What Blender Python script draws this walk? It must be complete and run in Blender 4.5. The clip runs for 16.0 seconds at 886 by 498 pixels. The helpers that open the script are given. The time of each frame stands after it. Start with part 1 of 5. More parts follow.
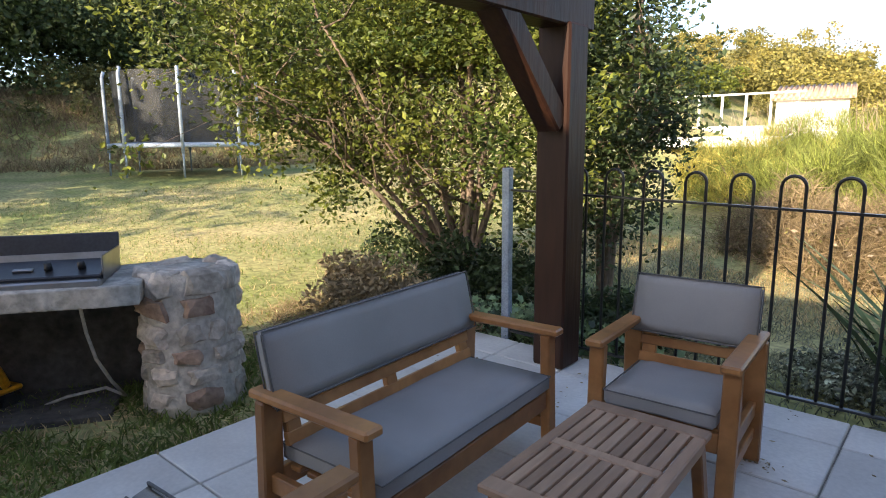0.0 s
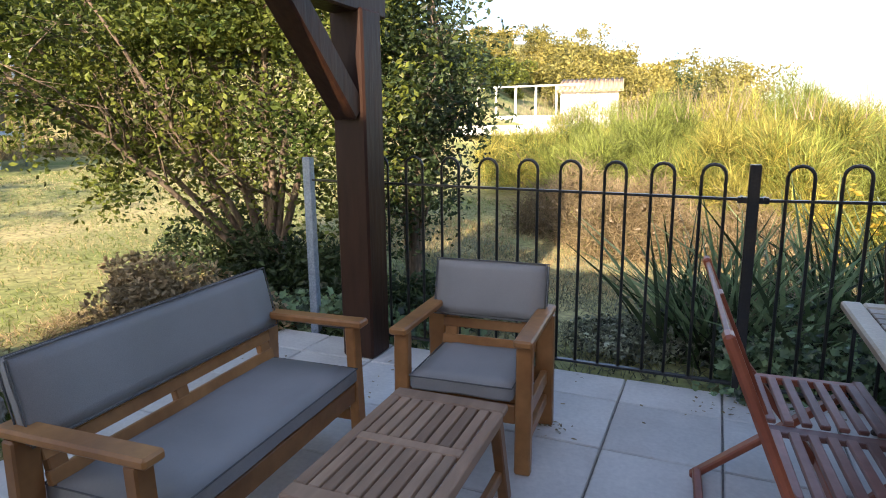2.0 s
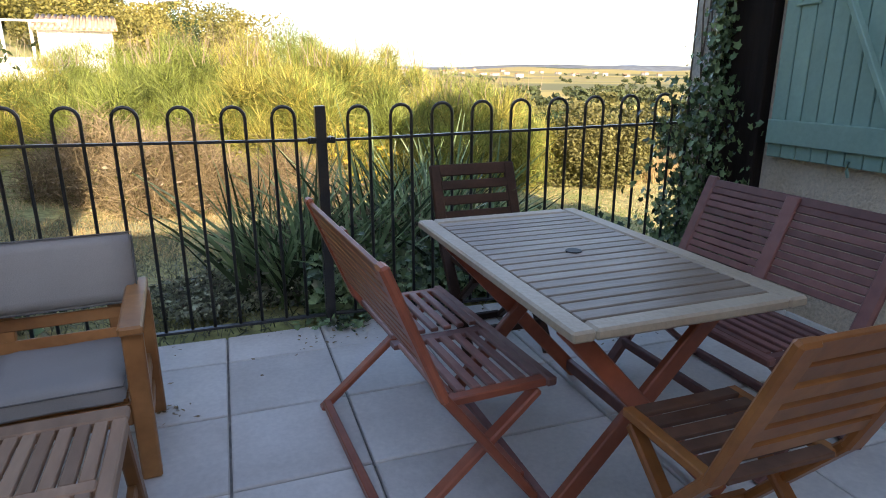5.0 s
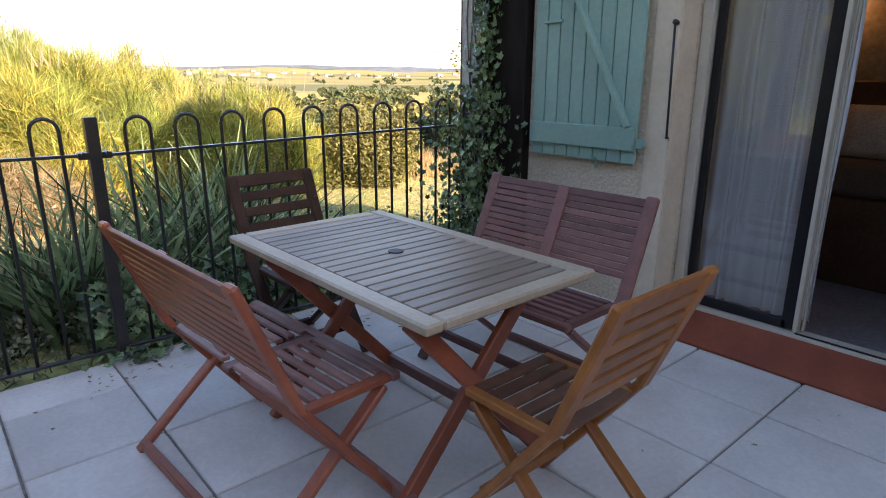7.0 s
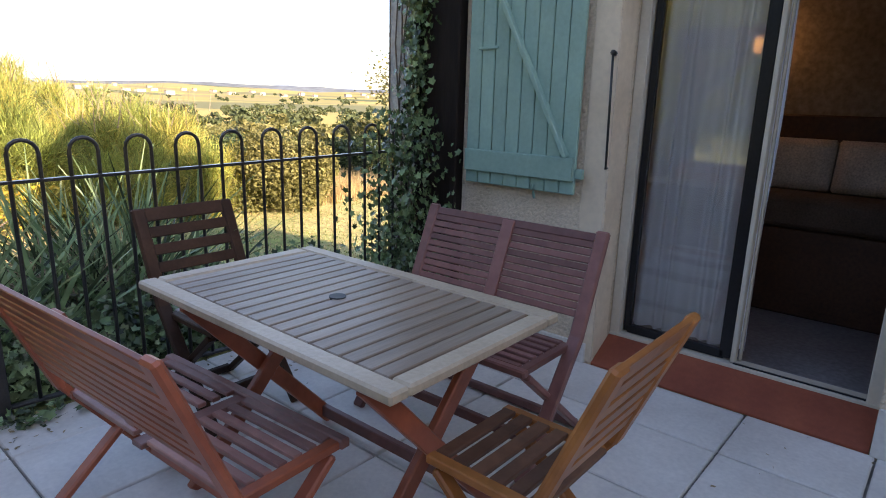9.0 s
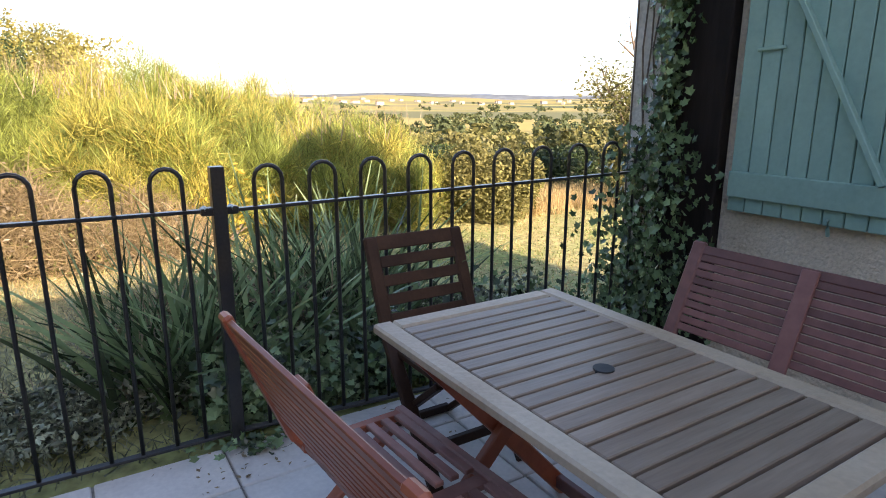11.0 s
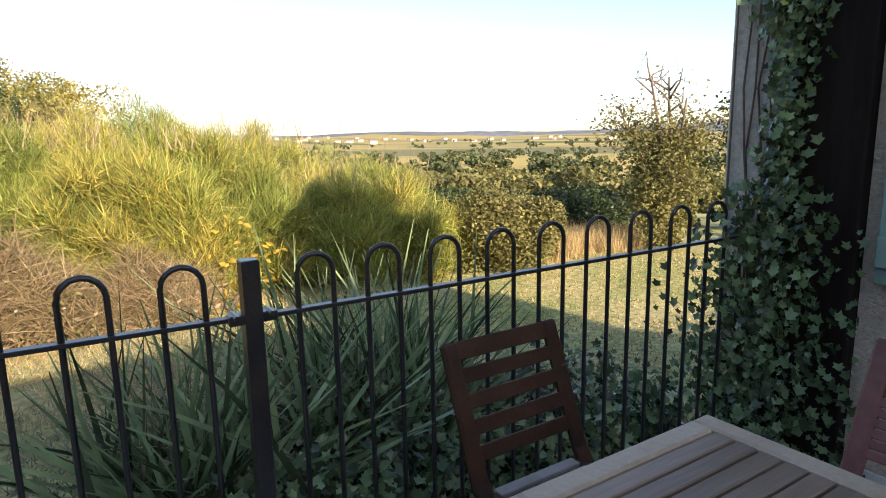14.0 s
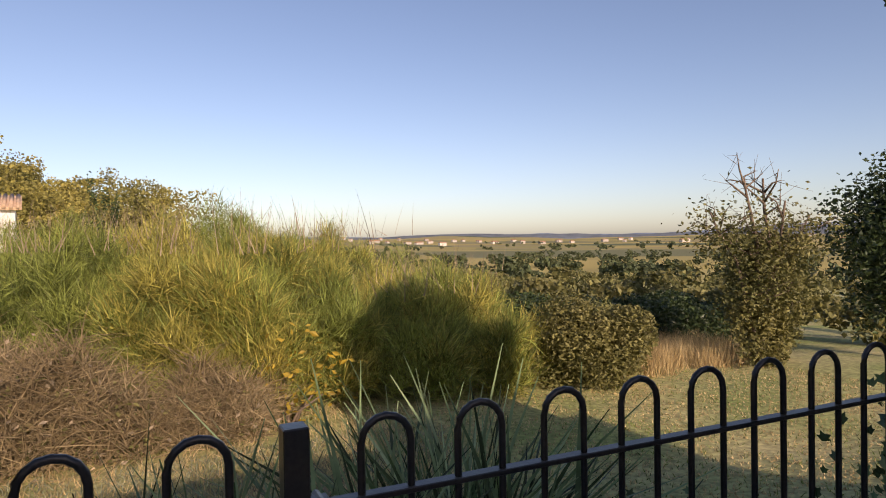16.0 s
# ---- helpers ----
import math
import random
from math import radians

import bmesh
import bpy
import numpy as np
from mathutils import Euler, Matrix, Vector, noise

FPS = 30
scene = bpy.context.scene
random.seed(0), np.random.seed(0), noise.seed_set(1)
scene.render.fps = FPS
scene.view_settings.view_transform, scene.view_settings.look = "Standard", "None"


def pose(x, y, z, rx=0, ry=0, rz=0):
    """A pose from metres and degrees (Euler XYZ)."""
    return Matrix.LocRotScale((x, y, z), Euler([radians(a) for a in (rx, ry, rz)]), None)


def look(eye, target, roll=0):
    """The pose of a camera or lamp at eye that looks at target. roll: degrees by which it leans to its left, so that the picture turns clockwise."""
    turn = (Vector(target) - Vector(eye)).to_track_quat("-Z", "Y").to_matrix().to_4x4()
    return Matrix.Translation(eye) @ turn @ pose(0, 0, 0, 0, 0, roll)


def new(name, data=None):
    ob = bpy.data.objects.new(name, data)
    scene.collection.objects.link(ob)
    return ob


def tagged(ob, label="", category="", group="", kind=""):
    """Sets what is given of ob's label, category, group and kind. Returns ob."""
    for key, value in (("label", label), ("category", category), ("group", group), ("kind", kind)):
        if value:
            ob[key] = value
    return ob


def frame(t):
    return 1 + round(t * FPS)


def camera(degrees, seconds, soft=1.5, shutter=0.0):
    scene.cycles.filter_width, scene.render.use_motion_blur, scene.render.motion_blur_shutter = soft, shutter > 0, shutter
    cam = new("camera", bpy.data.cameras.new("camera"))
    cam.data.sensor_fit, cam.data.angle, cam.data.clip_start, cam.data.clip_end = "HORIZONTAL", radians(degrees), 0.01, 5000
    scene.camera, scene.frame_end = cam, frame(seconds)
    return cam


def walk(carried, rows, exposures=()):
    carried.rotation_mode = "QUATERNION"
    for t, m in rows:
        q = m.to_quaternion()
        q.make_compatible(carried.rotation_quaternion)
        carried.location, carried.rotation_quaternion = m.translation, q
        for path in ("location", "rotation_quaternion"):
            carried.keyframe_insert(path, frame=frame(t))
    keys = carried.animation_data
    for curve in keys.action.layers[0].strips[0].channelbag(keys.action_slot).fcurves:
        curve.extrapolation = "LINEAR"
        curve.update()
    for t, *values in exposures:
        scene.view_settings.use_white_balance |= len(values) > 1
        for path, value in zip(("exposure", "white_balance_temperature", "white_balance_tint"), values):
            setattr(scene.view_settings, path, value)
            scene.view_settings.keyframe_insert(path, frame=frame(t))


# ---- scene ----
cam = camera(71.6, 16.0, 1.0)
PATH = [
    (0, (0.343, -3.076, 1.359), (-0.953, -1.592, 1.014), -0.5),
    (0.5, (0.35, -3.014, 1.356), (-0.818, -1.429, 1.006), -0.6),
    (1, (0.352, -2.981, 1.359), (-0.713, -1.327, 1.0), -0.7),
    (1.5, (0.365, -2.987, 1.361), (-0.582, -1.265, 0.993), -0.6),
    (2, (0.372, -2.985, 1.356), (-0.424, -1.191, 0.97), -0.6),
    (2.5, (0.363, -2.973, 1.349), (-0.254, -1.12, 0.918), -0.3),
    (3, (0.339, -2.958, 1.333), (-0.097, -1.07, 0.838), 0.3),
    (3.5, (0.274, -2.906, 1.311), (0.153, -0.978, 0.792), 0.1),
    (4, (0.218, -2.879, 1.314), (0.357, -0.96, 0.765), -0.3),
    (4.5, (0.182, -2.862, 1.318), (0.549, -0.976, 0.763), 0.2),
    (5, (0.093, -2.859, 1.331), (0.725, -1.044, 0.777), -0.1),
    (5.2, (0.051, -2.865, 1.334), (0.789, -1.095, 0.764), -0.6),
    (7.3, (-0.105, -2.798, 1.366), (1.229, -1.404, 0.839), -0.1),
    (7.5, (-0.103, -2.771, 1.366), (1.281, -1.421, 0.857), -0.4),
    (8, (-0.073, -2.705, 1.37), (1.44, -1.491, 0.887), 1.2),
    (8.5, (-0.057, -2.652, 1.379), (1.473, -1.455, 0.902), 1.4),
    (9, (-0.05, -2.579, 1.382), (1.431, -1.326, 0.899), 1.6),
    (9.5, (-0.027, -2.441, 1.372), (1.312, -1.027, 0.916), 2.1),
    (10, (-0.006, -2.331, 1.39), (1.233, -0.832, 0.925), 1.4),
    (10.2, (-0.004, -2.29, 1.401), (1.181, -0.748, 0.931), 1.1),
    (12.3, (0.136, -1.793, 1.431), (1.087, -0.09, 0.989), -0.5),
    (12.5, (0.133, -1.725, 1.439), (1.101, -0.026, 1.021), -1.1),
    (13, (0.112, -1.577, 1.473), (1.112, 0.115, 1.098), -2.1),
    (13.5, (0.089, -1.511, 1.494), (1.097, 0.172, 1.106), -1.8),
    (14, (0.099, -1.431, 1.5), (1.15, 0.233, 1.143), -1.1),
    (14.5, (0.151, -1.224, 1.507), (1.224, 0.443, 1.244), -1.6),
    (15, (0.186, -1.111, 1.533), (1.144, 0.632, 1.32), 0.3),
    (15.5, (0.244, -1.02, 1.532), (1.116, 0.775, 1.404), -0.7),
    (16, (0.278, -0.925, 1.537), (1.158, 0.871, 1.51), -0.9),
]
walk(cam, [(t, look(eye, target, roll)) for t, eye, target, roll in PATH],
     [(0.0, 1.25, 6800, 16), (5.0, 1.25, 6850, 16), (7.5, 1.6, 7050, 20), (10.0, 1.55, 7050, 20), (12.5, 1.15, 6800, 16), (14.0, 1.0, 6850, 17), (15.0, 0.7, 7200, 26), (16.0, -0.1, 7000, 26)])

# ---- world, sun, exposure ----
SUN_AZ = Vector((0.045, -1.0, 0)).normalized()     # the side the light comes from
SUN_EL = radians(22)
world = bpy.data.worlds.new("world")
scene.world = world
world.use_nodes = True
wn = world.node_tree
sky = wn.nodes.new("ShaderNodeTexSky")
sky.sky_type = "NISHITA"
sky.sun_disc = False
sky.sun_elevation = SUN_EL
sky.sun_rotation = math.atan2(SUN_AZ.x, SUN_AZ.y)
sky.air_density, sky.dust_density, sky.ozone_density = 0.85, 1.0, 1.5
wn.nodes["Background"].inputs[1].default_value = 0.165
wn.links.new(sky.outputs[0], wn.nodes["Background"].inputs[0])
sun_data = bpy.data.lights.new("sun", "SUN")
sun_data.energy, sun_data.angle, sun_data.color = 5.0, radians(0.6), (1.0, 0.86, 0.64)
sun = new("sun", sun_data)
sun.matrix_world = look((0, 0, 0), -(SUN_AZ * math.cos(SUN_EL) + Vector((0, 0, math.sin(SUN_EL)))))
sun.location = (-20, -40, 30)


# ---- materials ----
def mat(name, col, rough=0.7, col2=None, scale=6.0, bump=0.1, bscale=40.0, metal=0.0, stretch=(1, 1, 1), island=0.0, vary=0.0, spec=0.4, trans=0.0, fine=0.25):
    """A surface with broad blotches, fine grain, relief and a change from piece to piece."""
    m = bpy.data.materials.new(name)
    m.use_nodes = True
    nt = m.node_tree
    b = nt.nodes["Principled BSDF"]
    b.inputs["Roughness"].default_value = rough
    b.inputs["Metallic"].default_value = metal
    b.inputs["Specular IOR Level"].default_value = spec
    col2 = col2 or tuple(c * 0.72 for c in col)
    tc = nt.nodes.new("ShaderNodeTexCoord")
    mp = nt.nodes.new("ShaderNodeMapping")
    mp.inputs["Scale"].default_value = stretch
    nt.links.new(tc.outputs["Object"], mp.inputs[0])
    oi = nt.nodes.new("ShaderNodeObjectInfo")
    off = nt.nodes.new("ShaderNodeVectorMath")
    off.operation = "MULTIPLY_ADD"
    off.inputs[1].default_value = (1, 1, 1)
    nt.links.new(mp.outputs[0], off.inputs[0])
    rnd = nt.nodes.new("ShaderNodeMath")
    rnd.operation = "MULTIPLY"
    rnd.inputs[1].default_value = 37.0
    nt.links.new(oi.outputs["Random"], rnd.inputs[0])
    nt.links.new(rnd.outputs[0], off.inputs[2])
    n1 = nt.nodes.new("ShaderNodeTexNoise")
    n1.inputs["Scale"].default_value = scale
    n1.inputs["Detail"].default_value = 5
    n2 = nt.nodes.new("ShaderNodeTexNoise")
    n2.inputs["Scale"].default_value = bscale
    n2.inputs["Detail"].default_value = 4
    nt.links.new(off.outputs[0], n1.inputs["Vector"])
    nt.links.new(off.outputs[0], n2.inputs["Vector"])
    ramp = nt.nodes.new("ShaderNodeValToRGB")
    ramp.color_ramp.elements[0].position, ramp.color_ramp.elements[1].position = 0.34, 0.66
    ramp.color_ramp.elements[0].color, ramp.color_ramp.elements[1].color = (*col2, 1), (*col, 1)
    nt.links.new(n1.outputs["Fac"], ramp.inputs[0])
    hs = nt.nodes.new("ShaderNodeHueSaturation")
    nt.links.new(ramp.outputs[0], hs.inputs["Color"])
    mr = nt.nodes.new("ShaderNodeMapRange")
    mr.inputs[1].default_value, mr.inputs[2].default_value = 0.3, 0.7
    mr.inputs[3].default_value, mr.inputs[4].default_value = 1 - fine, 1 + fine
    nt.links.new(n2.outputs["Fac"], mr.inputs[0])
    last = mr.outputs[0]
    for amount, sock in ((vary, oi.outputs["Random"]), (island, None)):
        if amount:
            if sock is None:
                sock = nt.nodes.new("ShaderNodeNewGeometry").outputs["Random Per Island"]
            ma = nt.nodes.new("ShaderNodeMapRange")
            ma.inputs[3].default_value, ma.inputs[4].default_value = 1 - amount, 1 + amount
            nt.links.new(sock, ma.inputs[0])
            mu = nt.nodes.new("ShaderNodeMath")
            mu.operation = "MULTIPLY"
            nt.links.new(last, mu.inputs[0])
            nt.links.new(ma.outputs[0], mu.inputs[1])
            last = mu.outputs[0]
    nt.links.new(last, hs.inputs["Value"])
    nt.links.new(hs.outputs[0], b.inputs["Base Color"])
    if bump:
        bp = nt.nodes.new("ShaderNodeBump")
        bp.inputs["Strength"].default_value = bump
        bp.inputs["Distance"].default_value = 0.02
        nt.links.new(n2.outputs["Fac"], bp.inputs["Height"])
        nt.links.new(bp.outputs[0], b.inputs["Normal"])
    if trans:
        tr = nt.nodes.new("ShaderNodeBsdfTranslucent")
        nt.links.new(hs.outputs[0], tr.inputs[0])
        mx = nt.nodes.new("ShaderNodeMixShader")
        mx.inputs[0].default_value = trans
        nt.links.new(b.outputs[0], mx.inputs[1])
        nt.links.new(tr.outputs[0], mx.inputs[2])
        nt.links.new(mx.outputs[0], nt.nodes["Material Output"].inputs[0])
    return m


M_TEAK = mat("teak", (0.44, 0.205, 0.073), 0.36, (0.29, 0.125, 0.043), 5, 0.05, 26, vary=0.22, fine=0.1)
M_TEAK_GREY = mat("weathered_teak", (0.46, 0.29, 0.18), 0.55, (0.34, 0.20, 0.12), 5, 0.06, 26, vary=0.2, fine=0.1, stretch=(1.5, 0.3, 1))
M_RED = mat("red_stained_wood", (0.38, 0.11, 0.055), 0.35, (0.27, 0.075, 0.04), 4, 0.05, 26, vary=0.2, fine=0.1)
M_PURPLE = mat("faded_red_wood", (0.24, 0.105, 0.085), 0.42, (0.17, 0.072, 0.06), 5, 0.05, 26, vary=0.25, fine=0.12)
M_ORANGE = mat("orange_stained_wood", (0.44, 0.165, 0.042), 0.36, (0.28, 0.095, 0.027), 4, 0.05, 26, vary=0.15, fine=0.12)
M_SEATB = mat("dark_brown_seat_wood", (0.19, 0.085, 0.045), 0.5, (0.11, 0.05, 0.028), 5, 0.06, 26, vary=0.3, fine=0.12)
M_SEATG = mat("greyed_seat_wood", (0.34, 0.31, 0.28), 0.5, (0.22, 0.19, 0.165), 5, 0.06, 26, vary=0.15, fine=0.12)
M_SEATP = mat("faded_plum_seat_wood", (0.34, 0.17, 0.135), 0.4, (0.22, 0.10, 0.082), 5, 0.05, 26, vary=0.25, fine=0.12)
M_DARKW = mat("dark_chair_wood", (0.062, 0.029, 0.015), 0.55, (0.034, 0.016, 0.009), 5, 0.1, 70, vary=0.2, spec=0.25, fine=0.12)
M_TABLE = mat("silvered_table_wood", (0.32, 0.25, 0.185), 0.36, (0.21, 0.15, 0.105), 4, 0.1, 60, vary=0.16, stretch=(0.15, 1.5, 1.5), fine=0.12)
M_TABLE_EDGE = mat("table_frame_wood", (0.52, 0.43, 0.31), 0.42, (0.43, 0.33, 0.22), 3, 0.1, 60, vary=0.06, fine=0.08)
M_POST = mat("dark_stained_post", (0.045, 0.018, 0.009), 0.5, (0.026, 0.011, 0.007), 3, 0.25, 25, stretch=(1, 1, 0.15), spec=0.25)
# post stain taken down to near black for the shade on the wall post
M_POST_SHADED = mat("shade_dark_post", (0.012, 0.009, 0.008), 0.7, (0.02, 0.014, 0.011), 4, 0.3, 25, stretch=(1, 1, 0.15), spec=0.15)
M_FABRIC = mat("grey_cushion", (0.36, 0.34, 0.32), 0.95, (0.31, 0.295, 0.275), 3, 0.15, 350, spec=0.1, fine=0.08)
M_PIPE = mat("dark_piping", (0.17, 0.16, 0.15), 0.9, None, 8, 0.05, 200)
M_TILE = mat("pale_concrete_tile", (0.76, 0.73, 0.67), 0.6, (0.62, 0.585, 0.53), 2.6, 0.12, 50, vary=0.05, fine=0.06)
M_GROUT = mat("grout", (0.33, 0.31, 0.28), 0.95, (0.20, 0.185, 0.165), 9, 0.2, 60)
M_IRON = mat("black_iron", (0.016, 0.018, 0.02), 0.3, (0.03, 0.026, 0.022), 9, 0.05, 90, metal=0.0, spec=0.5)
M_GALV = mat("galvanised_steel", (0.33, 0.40, 0.48), 0.45, (0.25, 0.30, 0.36), 12, 0.03, 70, metal=0.4)
M_RENDER = mat("cream_render", (0.72, 0.60, 0.45), 0.95, (0.60, 0.48, 0.34), 3, 0.8, 55, fine=0.12)
M_RENDER_GREY = mat("rough_grey_render", (0.70, 0.66, 0.58), 0.95, (0.58, 0.54, 0.47), 5, 0.6, 45, fine=0.15)
M_SMOOTH = mat("smooth_cream_paint", (0.74, 0.62, 0.46), 0.85, (0.66, 0.54, 0.39), 3, 0.1, 30, fine=0.05)
M_TURQ = mat("turquoise_paint", (0.27, 0.43, 0.36), 0.5, (0.23, 0.37, 0.31), 4, 0.08, 40, vary=0.06, fine=0.06)
M_TERRA = mat("terracotta_paint", (0.33, 0.085, 0.04), 0.6, (0.25, 0.06, 0.03), 4, 0.1, 40, fine=0.08)
M_STONE = mat("rubble_stone", (0.60, 0.52, 0.43), 0.9, (0.40, 0.34, 0.275), 7, 0.7, 30, vary=0.25)
M_STONE_RED = mat("red_sandstone", (0.42, 0.29, 0.21), 0.9, (0.30, 0.19, 0.135), 8, 0.6, 30, vary=0.2)
M_MORTAR = mat("mortar", (0.60, 0.55, 0.48), 0.95, (0.40, 0.36, 0.30), 9, 0.9, 25)
M_WHITE_AL = mat("cream_door_frame", (0.62, 0.56, 0.45), 0.45, (0.56, 0.50, 0.40), 5, 0.02, 50, fine=0.04)
M_BLACK_AL = mat("black_door_frame", (0.012, 0.012, 0.014), 0.35, None, 5, 0.02, 50)
M_LEATHER = mat("charcoal_enamel", (0.02, 0.021, 0.026), 0.3, (0.03, 0.031, 0.036), 7, 0.03, 60)
M_STEEL = mat("brushed_steel", (0.34, 0.33, 0.33), 0.35, (0.24, 0.235, 0.23), 6, 0.02, 30, metal=0.9, fine=0.06)
M_WHITE = mat("white_wall", (0.80, 0.79, 0.76), 0.85, (0.72, 0.70, 0.66), 3, 0.1, 30, fine=0.05)
M_ROOF_PALE = mat("sun_bleached_roof", (0.60, 0.40, 0.26), 0.85, (0.5, 0.36, 0.26), 4, 0.3, 12, vary=0.15)
M_VILLAGE = mat("pale_village_walls", (0.52, 0.47, 0.41), 0.9, (0.42, 0.37, 0.32), 0.1, 0, 1, vary=0.25)
M_ROOF = mat("terracotta_roof", (0.46, 0.25, 0.15), 0.85, (0.34, 0.18, 0.11), 4, 0.3, 12, island=0.2)
M_DARKROOM = mat("room_wall", (0.34, 0.27, 0.21), 0.9, None, 2, 0.05, 30)
M_ROOMFLOOR = mat("room_floor_tile", (0.26, 0.25, 0.25), 0.35, (0.2, 0.19, 0.19), 3, 0.02, 40)
M_BROWN = mat("brown_headboard", (0.09, 0.04, 0.022), 0.5, None, 4, 0.05, 50)
M_LINEN = mat("beige_linen", (0.13, 0.09, 0.065), 0.9, None, 5, 0.2, 90)
M_PILLOW = mat("pale_pillow_linen", (0.62, 0.53, 0.43), 0.9, None, 5, 0.2, 90)
M_RUBBER = mat("yellow_plastic", (0.75, 0.33, 0.02), 0.4, None, 5, 0.02, 50)
M_DARKP = mat("dark_plastic", (0.03, 0.03, 0.03), 0.5, None, 5, 0.02, 50)
M_CABLE = mat("pale_cable", (0.62, 0.58, 0.50), 0.6, None, 5, 0.02, 50)
M_NET = mat("black_mesh_net", (0.03, 0.033, 0.036), 0.8, None, 5, 0.0, 50)
M_BLUE = mat("pale_blue_pad", (0.42, 0.50, 0.60), 0.6, None, 5, 0.05, 50)
M_BARK = mat("grey_brown_bark", (0.22, 0.165, 0.12), 0.9, (0.12, 0.088, 0.065), 9, 0.7, 45, stretch=(1, 1, 0.3))
M_TWIG = mat("pale_twigs", (0.36, 0.29, 0.20), 0.9, (0.24, 0.18, 0.12), 5, 0.1, 30, island=0.3)
M_LEAF = mat("evergreen_leaf", (0.20, 0.22, 0.036), 0.45, (0.055, 0.09, 0.018), 1.3, 0, 8, island=0.55, trans=0.35)
M_LEAF_D = mat("dark_leaf", (0.06, 0.09, 0.032), 0.45, (0.035, 0.058, 0.022), 1.2, 0, 8, island=0.4, trans=0.25)
M_LEAF_O = mat("olive_leaf", (0.22, 0.20, 0.07), 0.6, (0.12, 0.125, 0.04), 0.8, 0, 8, island=0.35, trans=0.25)
M_LEAF_Y = mat("autumn_yellow_leaf", (0.52, 0.36, 0.045), 0.6, (0.34, 0.24, 0.04), 1, 0, 8, island=0.3, trans=0.3)
M_IVY = mat("ivy_leaf", (0.19, 0.27, 0.13), 0.22, (0.065, 0.11, 0.045), 3, 0, 8, island=0.8, trans=0.15)
M_BROOM = mat("broom_stem", (0.33, 0.37, 0.085), 0.6, (0.17, 0.21, 0.05), 0.9, 0, 6, island=0.6, trans=0.35)
M_BROOM_Y = mat("yellowed_broom_stem", (0.52, 0.44, 0.11), 0.6, (0.34, 0.32, 0.075), 0.9, 0, 6, island=0.55, trans=0.35)
M_DRY = mat("dry_bramble", (0.40, 0.31, 0.18), 0.9, (0.24, 0.18, 0.10), 0.8, 0, 8, island=0.4, trans=0.2)
M_STRAW = mat("straw_grass", (0.64, 0.50, 0.27), 0.9, (0.46, 0.34, 0.17), 0.8, 0, 8, island=0.35, trans=0.3)
M_GRASS = mat("green_grass", (0.20, 0.25, 0.06), 0.8, (0.13, 0.17, 0.04), 0.8, 0, 8, island=0.45, trans=0.3)
M_IRIS = mat("iris_blade", (0.24, 0.32, 0.17), 0.26, (0.07, 0.12, 0.05), 1.6, 0, 8, island=0.85, trans=0.25)
M_UNDER = mat("grey_green_undergrowth", (0.30, 0.305, 0.20), 0.7, (0.18, 0.19, 0.12), 1, 0, 8, island=0.5, trans=0.2)
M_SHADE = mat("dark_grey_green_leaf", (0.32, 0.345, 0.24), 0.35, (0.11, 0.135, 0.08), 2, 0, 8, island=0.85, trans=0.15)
M_WOOD_D = mat("dark_wood_leaf", (0.085, 0.12, 0.04), 0.6, (0.045, 0.07, 0.024), 0.4, 0, 8, island=0.45, trans=0.2)
M_LEAF_G = mat("golden_olive_leaf", (0.36, 0.30, 0.075), 0.6, (0.20, 0.19, 0.055), 0.25, 0, 8, island=0.5, trans=0.25)
# dark stone with the shade under the barbecue slab put into its colour
M_UNDERSLAB = mat("underslab_shade_stone", (0.13, 0.115, 0.10), 0.95, (0.07, 0.062, 0.055), 6, 0.6, 25)
M_FARTREE = mat("far_tree_leaf", (0.085, 0.10, 0.04), 0.8, (0.055, 0.075, 0.032), 0.05, 0, 2, island=0.3)


